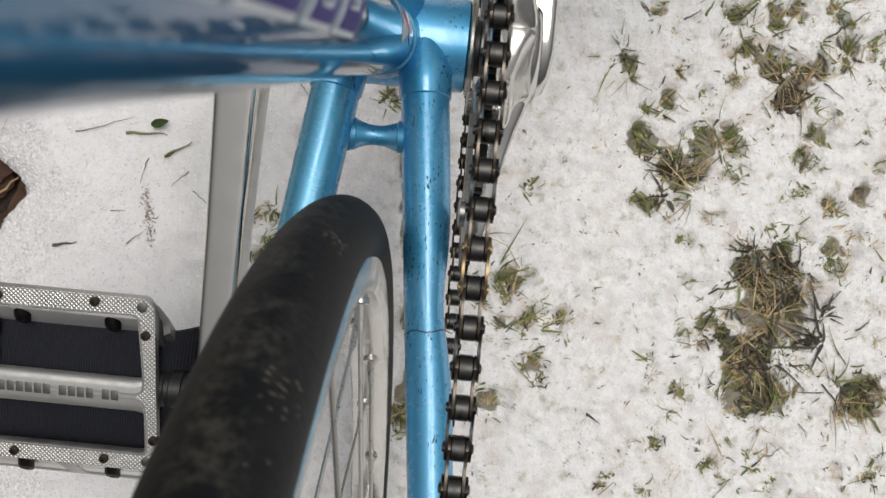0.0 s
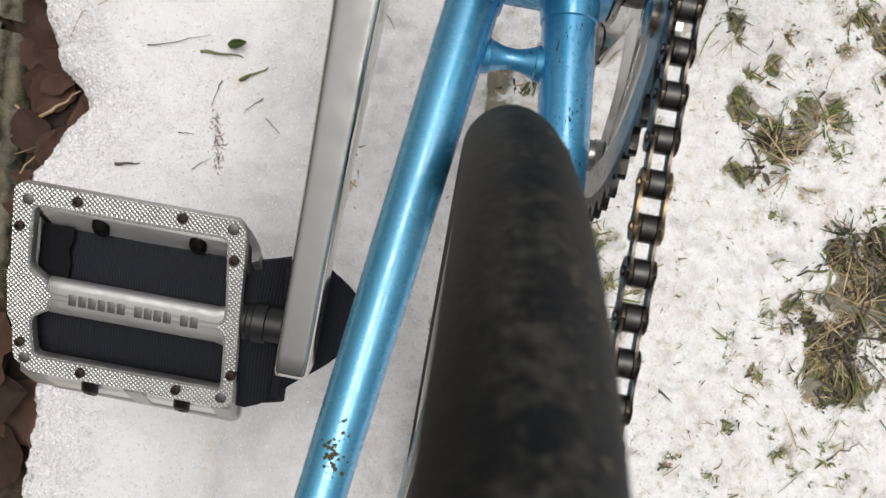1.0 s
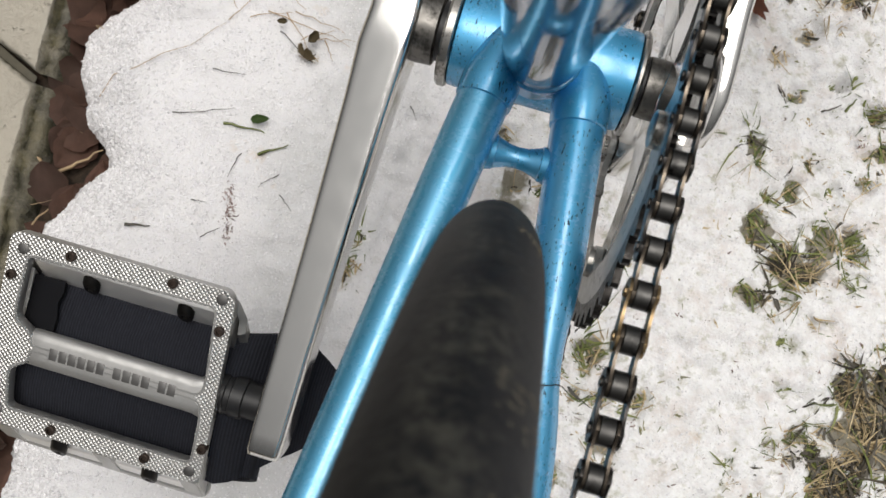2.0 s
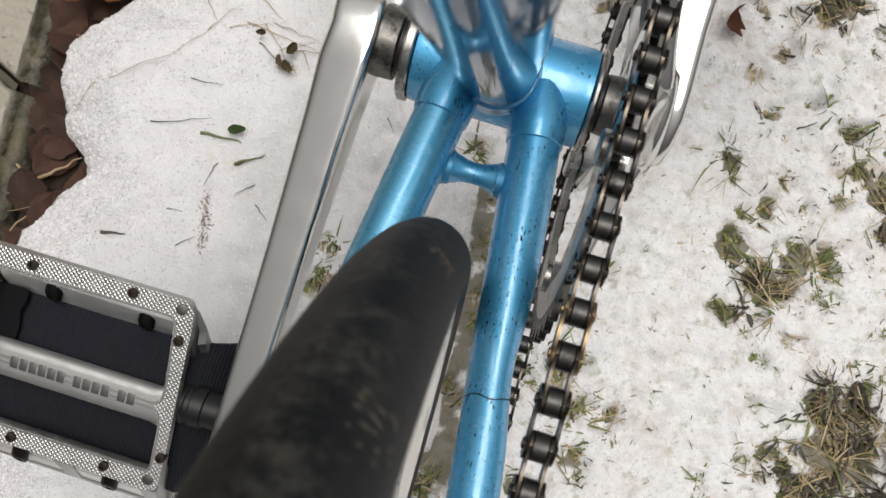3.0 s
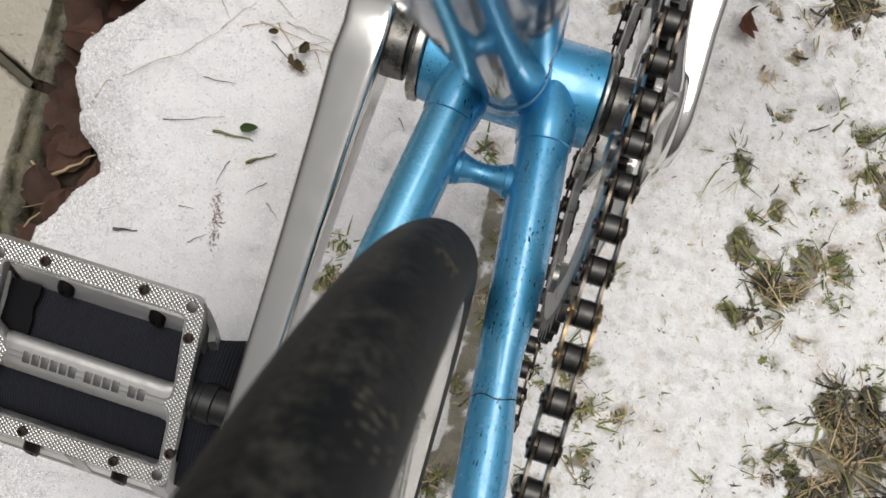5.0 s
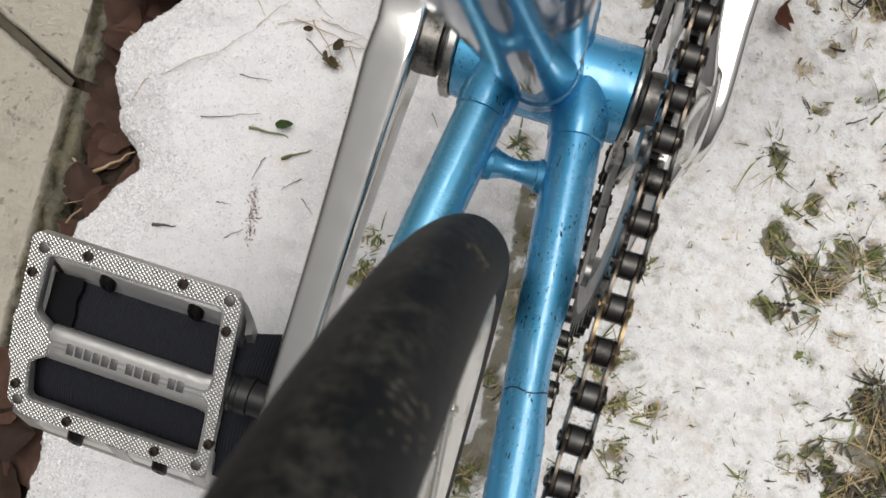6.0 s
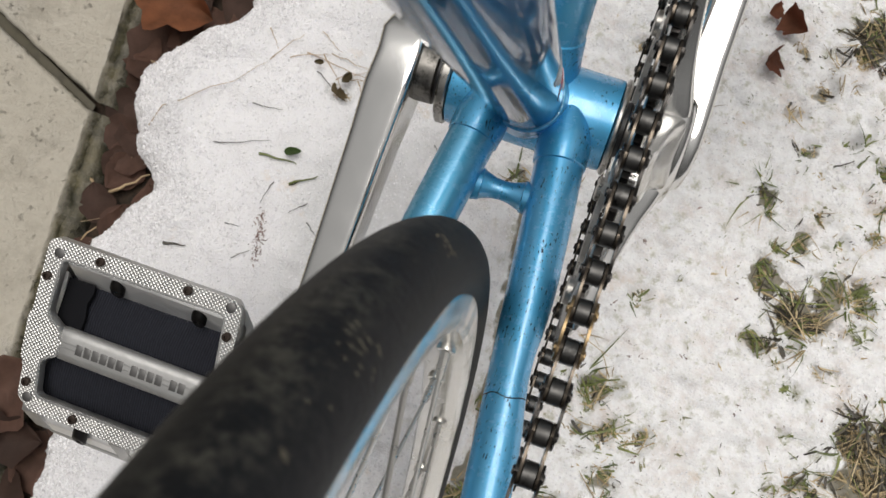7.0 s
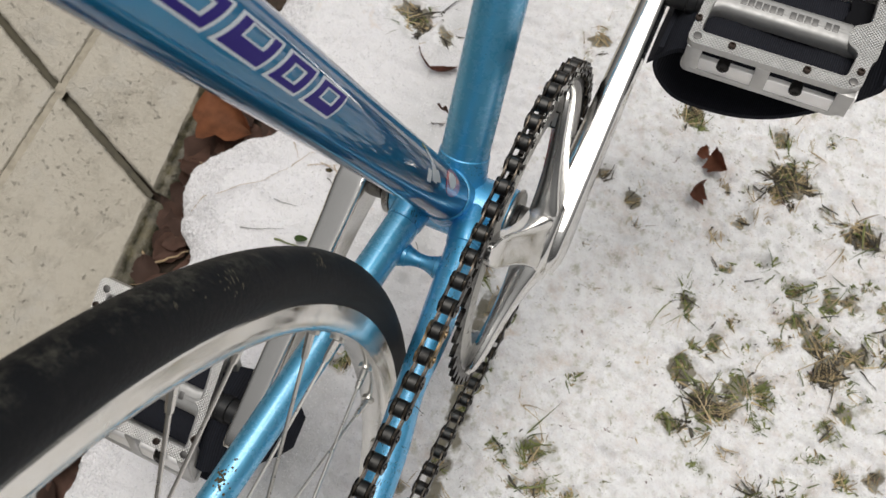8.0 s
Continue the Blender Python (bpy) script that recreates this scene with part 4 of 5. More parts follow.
    for px, py in ((-.0450, .0375), (.0385, .0405), (-.0440, -.0330), (.0412, -.0350)):
        bm = bmesh.new()
        rings(bm, [[(X(px) + r * math.cos(2 * math.pi * k / 14), py + r * math.sin(2 * math.pi * k / 14), z) for k in range(14)] for z, r in ((-0.001, 0.0024), (0.00045, 0.0024), (0.0006, 0.0021))])
        part("rivet", bm, RIVET, body)
    for px, y0, y1 in ((-.0185, .0425, .0318), (.0225, .0425, .0318), (-.0185, -.0345, -.0402 - 0.003 * (slant > 0.5)), (.0225, -.0345, -.0402 - 0.003 * (slant > 0.5))):
        bm = bmesh.new()
        rings(bm, [[(X(px) + r * math.cos(2 * math.pi * k / 16), y, bolt_z + r * math.sin(2 * math.pi * k / 16)) for k in range(16)] for y, r in ((y0, 0.0028), (y0, 0.0034), (y0 + (y1 - y0) * 0.5, 0.0036), (y1 - (y1 - y0) * 0.12, 0.0036), (y1, 0.0029), (y1, 0.0015), (y1 - (y1 - y0) * 0.12, 0.0013))])
        part("plate_screw", lean(bm), BLACK_STEEL, body, "black screw")
    bm = bmesh.new()
    rings(bm, [[(X(x), -0.0025 + r * math.cos(2 * math.pi * k / 24), -0.0118 + r * math.sin(2 * math.pi * k / 24)) for k in range(24)] for x, r in ((.0400, 0.0088), (.0465, 0.0090), (.0470, 0.0084), (.0490, 0.0084), (.0495, 0.0090), (.0545, 0.0088), (.0550, 0.0078), (.0700, 0.0078))])
    part("axle_collar", bm, PLASTIC, body, "black rubber axle collar")
    # the strap hangs in a wide, lopsided loop under the pedal
    hang = [Vector(v) for v in ((-.0610, 0, -.0020), (-.0590, 0, -.0120), (-.0450, 0, -.0310), (-.0240, 0, -.0505), (-.0025, 0, -.0625), (.0210, 0, -.0690), (.0430, 0, -.0700), (.0560, 0, -.0600), (.0620, 0, -.0450), (.0610, 0, -.0260))]
    hang = [v + Vector((0, 0, 0.0035)) for v in hang]
    if slant > 0.5:
        hang = [Vector((-.0520, 0, -.0160))] + hang[2:]
    way = []
    for k in range(len(hang) - 1):
        a0, a1, a2, a3 = hang[max(k - 1, 0)], hang[k], hang[k + 1], hang[min(k + 2, len(hang) - 1)]
        for q in range(5):
            f = q / 5
            way.append(0.5 * (2 * a1 + (a2 - a0) * f + (2 * a0 - 5 * a1 + 4 * a2 - a3) * f * f + (3 * a1 - a0 - 3 * a2 + a3) * f ** 3))
    way.append(hang[-1])
    bm = bmesh.new()
    loops = []
    for k, c in enumerate(way):
        d = (way[min(k + 1, len(way) - 1)] - way[max(k - 1, 0)]).normalized()
        nx, nz = -d.z * 0.003, d.x * 0.003
        y0, y1 = -0.030 + 0.0015 * math.sin(0.23 * k), 0.032 + 0.002 * math.cos(0.17 * k)
        loops.append([(X(c.x), y0, c.z), (X(c.x), y1, c.z), (X(c.x + nx), y1, c.z + nz), (X(c.x + nx), y0, c.z + nz)])
    rings(bm, loops)
    bmesh.ops.recalc_face_normals(bm, faces=bm.faces[:])
    part("foot_strap", lean(bm, 0.72), FABRIC, body, "wide black woven foot strap", 60)
    # webbing drawn flat under the cage
    bm = bmesh.new()
    loops = []
    for k in range(27):
        x = -0.0448 + (0.0448 + reach) * k / 26
        z = -0.0095 - 0.0008 * math.sin(math.pi * k / 13) - 0.026 * min(1.0, max(0.0, (x - 0.046) / 0.020)) ** 1.5
        f = max(0.0, (x - 0.050) / 0.035)
        y0, y1 = -0.0340 + 0.0004 * math.sin(0.9 * k) + 0.022 * f * f, 0.0352 + 0.0004 * math.sin(1.3 * k) - 0.016 * f * f
        mid = 0.0010 * math.sin(0.5 * k)
        loops.append([(X(x), y0, z - 0.005), (X(x), y0 * 0.5, z - 0.001 + mid), (X(x), y1 * 0.5, z - 0.001 - mid), (X(x), y1, z - 0.0080), (X(x), y1, z - 0.011), (X(x), y0, z - 0.009)])
    rings(bm, loops)
    bmesh.ops.recalc_face_normals(bm, faces=bm.faces[:])
    part("strap_lining", lean(bm, 1.0, -0.014), FABRIC, body, "black ribbed webbing", 60)
    bm = bmesh.new()
    flap = [(-.0448, .0340), (-.0315, .0345), (-.0308, .0290), (-.0318, .0230), (-.0303, .0160), (-.0310, .0090), (-.0330, .0050), (-.0448, .0045)]
    plate(bm, flip(flap), [], 0.0, 0.0016, at=lambda x, y, z: (x, y, z - 0.0102 - max(0.0, (y - 0.0176) / 0.0176) * 0.0045))
    part("strap_flap", lean(bm), FELT, body, "fuzzy dark fastening flap", 30)


seat = frame_tubes()
chainstays()
seat_decals(seat)
rear_wheel()
left_arm, left_axle = crank_arm(-1, bicycle)
right_arm, right_axle = crank_arm(1, bicycle)
chainset(right_arm)
chain()
pedal(-1, Vector((-0.1334, -0.1634, -0.0251)), 19.3, 0.85, 0.090, -0.0085)
pedal(1, Vector((0.1392, 0.1610, 0.0510)), -4.0, 0.10, 0.066, -0.0130)


# ---- the ground ----
GREEN_TUFTS = [(171, 75, 9), (212, 76, 6), (206, 55, 9), (192, -21, 9), (253, 35, 8), (261, 97, 9), (294, 92, 7), (318, 93, 10), (298, 133, 9), (326, 132, 7), (110, -18, 6), (229, -151, 7), (364, -145, 17), (341, -54, 5), (115, -119, 7),
               (104, -84, 9), (94, -172, 9), (118, 243, 12), (199, 250, 9), (239, 267, 6), (217, 216, 17)]
# clumps along the bare strip under the frame
FRAME_TUFTS = [(72, -95, 7), (100, -97, 6), (97, -117, 8), (6, 33, 7), (-66, -58, 5), (-72, -87, 7), (30, -27, 7), (37, -41, 6), (39, -60, 7), (37, -76, 6), (35, -125, 8), (37, -197, 7), (62, -157, 6), (5, 62, 7), (34, -188, 9), (-77, -61, 6), (-66, -78, 6), (-68, -86, 5), (348, 196, 12), (84, -106, 5), (95, -88, 5), (121, -113, 7), (143, -108, 6), (42, 5, 6)]
MIXED_TUFTS = [(190, 48, 6), (187, 23, 11), (234, 25, 11), (231, 6, 10), (259, 25, 6), (278, 99, 5), (252, 75, 6), (339, 108, 10), (286, 60, 6), (281, 127, 9), (310, 23, 8), (317, 41, 8), (334, -10, 7), (303, -2, 6), (193, 120, 8),
               (256, 126, 7), (274, -67, 12), (298, -52, 12), (270, -120, 13), (297, -149, 12), (230, -112, 7), (248, -102, 8), (336, -40, 9), (123, -142, 9), (128, -155, 6), (256, -202, 7), (180, -220, 7), (214, -188, 6), (372, -199, 6), (31, -183, 5)]
STRAW_TUFTS = [(215, 4, 15), (296, 70, 13), (295, -87, 28), (280, -143, 21), (354, 1, 9), (325, -133, 5), (361, -33, 6), (135, -111, 6), (166, -175, 4), (347, -197, 5), (195, 192, 7), (170, 190, 8), (189, 164, 8), (175, 147, 7), (289, 191, 12),
               (98, 147, 9), (63, 155, 9), (-143, 228, 12), (-117, 222, 9), (-162, 236, 10), (14, 282, 11), (11, 261, 7), (77, 95, 6), (107, 123, 5), (253, 198, 6), (14, -157, 7), (26, 18, 8), (29, 3, 6), (277, 90, 10), (307, 83, 9), (-129, 44, 5), (210, -141, 4)]
rnd_small = random.Random(77)
SMALL_TUFTS = [(rnd_small.uniform(205, 430), rnd_small.uniform(-260, 210), rnd_small.choice((2, 3, 3, 4, 5))) for _ in range(185)]
TUFTS = [(x * mm, y * mm, r * mm) for rows in (GREEN_TUFTS, FRAME_TUFTS, MIXED_TUFTS, STRAW_TUFTS, SMALL_TUFTS) for x, y, r in rows]
CELL = 0.04
NEAR = collections.defaultdict(list)
for tx, ty, tr in TUFTS:
    reach = tr * 2.5
    for i in range(math.floor((tx - reach) / CELL), math.floor((tx + reach) / CELL) + 1):
        for k in range(math.floor((ty - reach) / CELL), math.floor((ty + reach) / CELL) + 1):
            NEAR[i, k].append((tx, ty, tr))


def snow_edge(y):
    """How far the snow reaches to the paving side at y."""
    def bulge(at, wide):
        return math.exp(-((y - at) / wide) ** 2)

    def step(at, wide):
        return 1 / (1 + math.exp(max(-60, min(60, -(y - at) / wide))))
    x = -0.262 - 0.016 * bulge(0.012, 0.026) + 0.024 * bulge(-0.058, 0.017) + 0.010 * bulge(-0.085, 0.020) + 0.045 * step(0.064, 0.010) - 0.065 * step(0.135, 0.012) + 0.032 * step(-0.215, -0.010)
    x += 0.003 * noise.noise((0, y * 60, 3)) + 0.002 * noise.noise((0, y * 170, 8))
    return x


def snow_height(x, y):
    h = 0.0055 * noise.noise((x * 14, y * 14, 0)) + 0.0042 * noise.noise((x * 45, y * 45, 5)) + 0.0042 * noise.noise((x * 110, y * 110, 9)) * (1.0 if x > -0.06 else 0.42)
    h += 0.017 / (1 + math.exp((x + 0.10) / 0.022))
    thin = 0.0
    wx, wy = x + 0.007 * noise.noise((x * 70, y * 70, 11)) + 0.004 * noise.noise((x * 190, y * 190, 3)), y + 0.007 * noise.noise((x * 70, y * 70, 31)) + 0.004 * noise.noise((x * 190, y * 190, 7))
    for tx, ty, tr in NEAR[math.floor(wx / CELL), math.floor(wy / CELL)]:
        q = ((wx - tx) ** 2 + (wy - ty) ** 2) / (tr * tr)
        if q < 6:
            w = math.exp(-0.5 * q * q)
            h -= 0.006 * w
            thin = max(thin, w * min(1.0, 0.15 + tr / 0.013))
    thin = max(thin * 1.02, 0.30 / (1 + math.exp(-(x + 0.015 + 0.05 * noise.noise((x * 9, y * 9, 4))) / 0.035)))
    # a straight-edged strip beside the wheel, lower and browner, with one bare dark hole
    if -0.23 < y < 0.06 and -0.02 < x < 0.08:
        u = x - (0.013 - 0.13 * y) + 0.003 * noise.noise((x * 60, y * 60, 8))
        wheel_strip = 1 / ((1 + math.exp(-u / 0.0012)) * (1 + math.exp((u - 0.024) / 0.004)) * (1 + math.exp((y - 0.030) / 0.006)) * (1 + math.exp(-(y + 0.20) / 0.008)))
        hole = math.exp(-(((x - 0.042 + 0.010 * noise.noise((x * 80, y * 80, 1))) / 0.012) ** 2 + ((y + 0.167) / 0.017) ** 2) ** 2)
        h -= 0.004 * wheel_strip + 0.007 * hole
        thin = max(thin, wheel_strip * (0.84 + 0.34 * noise.noise((x * 90, y * 90, 2)) + 0.15 * noise.noise((x * 300, y * 300, 2))), 1.25 * hole)
    d = x - snow_edge(y)
    if d < 0.042:
        h -= 0.046 * (1 - math.sqrt(max(0.0, 1 - (1 - max(d, 0.0) / 0.042) ** 2)))
    if d < 0.0:
        h -= 0.02
    return h, thin


def spaced(lo, hi, step, far):
    core = list(np.arange(lo, hi + step / 2, step))
    grow, out, d = step, [], 0.0
    while d < far:
        grow *= 1.35
        d += grow
        out.append(d)
    return [lo - v for v in reversed(out)] + core + [hi + v for v in out]


def ground_and_snow():
    xs, ys = spaced(-1.0, 1.0, 0.05, 60), spaced(-1.0, 1.0, 0.05, 60)
    verts = [(x, y, -0.034 + 0.004 * noise.noise((x * 8, y * 8, 2))) for y in ys for x in xs]
    n = len(xs)
    faces = [(j * n + i, j * n + i + 1, (j + 1) * n + i + 1, (j + 1) * n + i) for j in range(len(ys) - 1) for i in range(n - 1)]
    me = bpy.data.meshes.new("ground")
    me.from_pydata(verts, [], faces)
    me.materials.append(SOIL)
    me.shade_smooth()
    tagged(new("ground", me), "dark wet soil under snow and paving", "ground", kind="structure")
    xs = list(np.arange(-0.300, -0.2001, 0.0013)) + [x for x in spaced(-0.1985, 0.46, 0.0026, 60) if x > -0.199]
    ys = spaced(-0.36, 0.44, 0.0020, 60)
    verts, thin = [], []
    for y in ys:
        e = snow_edge(max(min(y, 0.5), -0.5))
        for x in xs:
            x2 = max(x, e)
            h, t = snow_height(x2, y) if -0.6 < y < 0.7 and x < 0.7 else (0.0, 0.0)
            if x < e:
                h = min(h, -0.036)
            if e - 0.003 < x < e + 0.09:
                h += (0.0026 * noise.noise((x * 260, y * 260, 7)) + 0.0014 * noise.noise((x * 620, y * 620, 3))) * min(1.0, (e + 0.09 - x) / 0.06)
            verts.append((x2 + (0.0030 * noise.noise((y * 130, h * 200, 1)) + 0.0018 * noise.noise((y * 420, h * 500, 6)) if x < e + 0.012 else 0), y, h))
            thin.append(t)
    n = len(xs)
    faces = [(j * n + i, j * n + i + 1, (j + 1) * n + i + 1, (j + 1) * n + i) for j in range(len(ys) - 1) for i in range(n - 1)]
    me = bpy.data.meshes.new("snow")
    me.from_pydata(verts, [], faces)
    a = me.attributes.new("thin", "FLOAT", "POINT")
    a.data.foreach_set("value", thin)
    me.materials.append(SNOW)
    me.shade_smooth()
    tagged(new("snow", me), "thin granular old snow with soil specks over the lawn", "snow", kind="structure")


ground_and_snow()


def snow_grains():
    """Loose coarse crystals on the snow, thickest on the rounded rim beside the paving."""
    rnd = random.Random(31)
    spots = []
    for _ in range(24000):
        y, a = rnd.uniform(-0.32, 0.20), rnd.uniform(0.02, 1.55)
        spots.append((snow_edge(y) + 0.046 * (1 - math.cos(a)), y, 0.0005 + 0.0011 * rnd.random() ** 1.6))
    for _ in range(36000):
        y = rnd.uniform(-0.32, 0.30)
        spots.append((snow_edge(y) + 0.03 + 0.24 * rnd.random() ** 1.4, y, 0.0004 + 0.0007 * rnd.random() ** 2))
    for _ in range(30000):
        spots.append((rnd.uniform(-0.04, 0.42), rnd.uniform(-0.30, 0.33), rnd.uniform(0.0004, 0.0011)))
    verts, faces = [], []
    corner = [Vector(v) for v in ((1, 0, 0), (0, 1, 0), (-1, 0, 0), (0, -1, 0), (0, 0, 1), (0, 0, -1))]
    shapes = []
    for _ in range(40):
        turn = Euler([rnd.uniform(0, 6.3) for _ in range(3)]).to_matrix()
        shapes.append([turn @ (v * rnd.uniform(0.65, 1.25)) for v in corner])
    for x, y, r in spots:
        h, thin = snow_height(x, y)
        if thin > 0.4:
            continue
        c, b0 = Vector((x, y, h + r * rnd.uniform(-0.3, 0.5))), len(verts)
        verts += [c + v * r for v in rnd.choice(shapes)]
        faces += [(b0 + i, b0 + (i + 1) % 4, b0 + 4) for i in range(4)] + [(b0 + (i + 1) % 4, b0 + i, b0 + 5) for i in range(4)]
    me = bpy.data.meshes.new("snow_crystals")
    me.from_pydata([tuple(v) for v in verts], [], faces)
    me.materials.append(CRYSTAL)
    tagged(new("snow_crystals", me), "coarse white ice crystals lying on old snow", "snow", kind="stuff")


snow_grains()


def pavers():
    """Pale concrete slabs beside the lawn: a deep joint runs slantwise, a shallow groove along the edge."""
    top = -0.014
    quads = []
    e0, g0 = -0.309, -0.436
    def joint(x):
        return -0.021 + (x + 0.300) * (-0.445)
    j = 0.0040
    for k, (xa, xb) in enumerate(((e0, g0), (g0, -0.60), (-0.60, -0.90))):
        a = xa - (0.0042 if k else 0.0)
        b = xb + 0.0042
        for lo, hi in ((None, -j), (j, None)):
            y_lo = lambda x: (joint(x) + j) if lo is not None else -0.62
            y_hi = lambda x: (joint(x) - j) if lo is None else 0.55
            quads.append([(a, y_lo(a)), (a, y_hi(a)), (b, y_hi(b)), (b, y_lo(b))])
    # plain slabs beyond, to close the terrace
    for xa, xb in ((e0, g0), (g0, -0.60), (-0.60, -0.90), (-0.90, -1.20), (-1.20, -1.50), (-1.50, -1.80)):
        rows = [(-2.2, -1.66), (-1.66, -1.14), (-1.14, -0.62), (0.55, 1.10), (1.10, 1.65), (1.65, 2.2)] + ([(-0.62, 0.0), (0.0, 0.55)] if xa < -0.8 else [])
        for ya, yb in rows:
            quads.append([(xa - 0.0025, ya + 0.003), (xa - 0.0025, yb - 0.003), (xb + 0.0025, yb - 0.003), (xb + 0.0025, ya + 0.003)])
    for q in quads:
        bm = bmesh.new()
        edge_x = max(p[0] for p in q)
        c = Vector((sum(p[0] for p in q) / 4, sum(p[1] for p in q) / 4))
        moss_layer = bm.verts.layers.float.new("moss")
        lawn = edge_x == e0 and abs(c.y) < 0.5
        loops = []
        for z, inset, slope, moss in ((-0.060, 0.0, 0.0165, 1.0), (top - 0.017, 0.0, 0.0155, 1.0), (top - 0.0085, 0.0, 0.0125, 0.95), (top - 0.0052, 0.0, 0.0092, 0.8), (top - 0.0048, 0.0, 0.0068, 0.86), (top - 0.0062, 0.0, 0.0040, 1.0), (top - 0.0030, 0.0, 0.0016, 0.95), (top - 0.0012, 0.0012, 0.0, 0.50), (top, 0.0035, 0.0, 0.0)):
            pts = []
            fine = []
            for i in range(4):
                (x0, y0), (x1, y1) = q[i], q[(i + 1) % 4]
                n = max(2, int(math.hypot(x1 - x0, y1 - y0) / (0.003 if abs(c.y) < 0.5 and c.x > -0.9 else 0.08)))
                fine += [(x0 + (x1 - x0) * k / n, y0 + (y1 - y0) * k / n) for k in range(n)]
            for x, y in fine:
                on_edge = lawn and abs(x - edge_x) < 1e-6
                if lawn:
                    x = x + (0.008 - 0.105 * (y + 0.02)) * (x - g0) / (e0 - g0)
                jag = 0.0011 * noise.noise((x * 90, y * 90, z * 50)) + 0.0008 * noise.noise((x * 260, y * 260, z * 90))
                d = (c - Vector((x, y))).normalized()
                crumble = 0.0030 * noise.noise((3, y * 70, z * 160)) + 0.0016 * noise.noise((7, y * 210, z * 300)) if on_edge and slope else 0.0
                xx = x + d.x * inset + (slope * 1.1 if on_edge else 0.0) + jag + crumble
                yy = y + math.copysign(inset, d.y) + jag * 0.6
                clump = (0.0022 * noise.noise((11, y * 120, z * 400)) + 0.0014 * noise.noise((5, y * 330, z * 500))) if on_edge and slope else 0.0
                pts.append((xx, yy, z + clump + 0.0006 * noise.noise((x * 40, y * 40, 0))))
            loops.append((pts, moss))
        made = [[bm.verts.new(p) for p in pts] for pts, _ in loops]
        for vs, (_, m) in zip(made, loops):
            for v in vs:
                v[moss_layer] = m if lawn and v.co.x > e0 - 0.02 else 0.45 * m
        for a, b in zip(made, made[1:]):
            for i in range(len(a)):
                k = (i + 1) % len(a)
                bm.faces.new((a[i], a[k], b[k], b[i]))
        bm.faces.new(made[-1])
        ob = part("paver", bm, CONCRETE, None, "", 40)
        tagged(ob, "pale weathered concrete paving slab with mossy edges", "paving slab", "paving slabs", "structure")


pavers()


def joint_filler():
    """Pale mortar low in the shallow groove along the slabs, grit in the deep slanting joint."""
    bm = bmesh.new()
    for y0 in np.arange(-0.62, 0.55, 0.01):
        tops = [[(x, y, -0.0166 + 0.0012 * noise.noise((x * 300, y * 120, 1))) for x in (-0.4425, -0.4365, -0.4300)] for y in (y0, y0 + 0.01)]
        vs = [[bm.verts.new(p) for p in row] for row in tops]
        for i in range(2):
            bm.faces.new((vs[0][i], vs[0][i + 1], vs[1][i + 1], vs[1][i]))
    grit = bmesh.new()
    rows = []
    for k in range(61):
        x = -0.304 - 0.59 * k / 60
        y = -0.021 + (x + 0.300) * (-0.445)
        rows.append([grit.verts.new((x, y + w, -0.0245 + 0.0012 * noise.noise((x * 200, w * 900, 4)))) for w in (-0.0044, 0.0, 0.0044)])
    for a, b in zip(rows, rows[1:]):
        for i in range(2):
            grit.faces.new((a[i], b[i], b[i + 1], a[i + 1]))
    tagged(part("joint_grit", grit, GRIT, None, "", 60), "dark soil and grit in the joint between paving slabs", "grit", kind="structure")
    tagged(part("joint_mortar", bm, MORTAR, None, "", 60), "pale mortar in the joint between paving slabs", "mortar", kind="structure")


joint_filler()


# ---- grass, twigs and leaves ----
rnd_bits = random.Random(21)
BITS = [(rnd_bits.uniform(50, 440), rnd_bits.uniform(-330, 480), rnd_bits.uniform(1.2, 3.2)) for _ in range(120)]


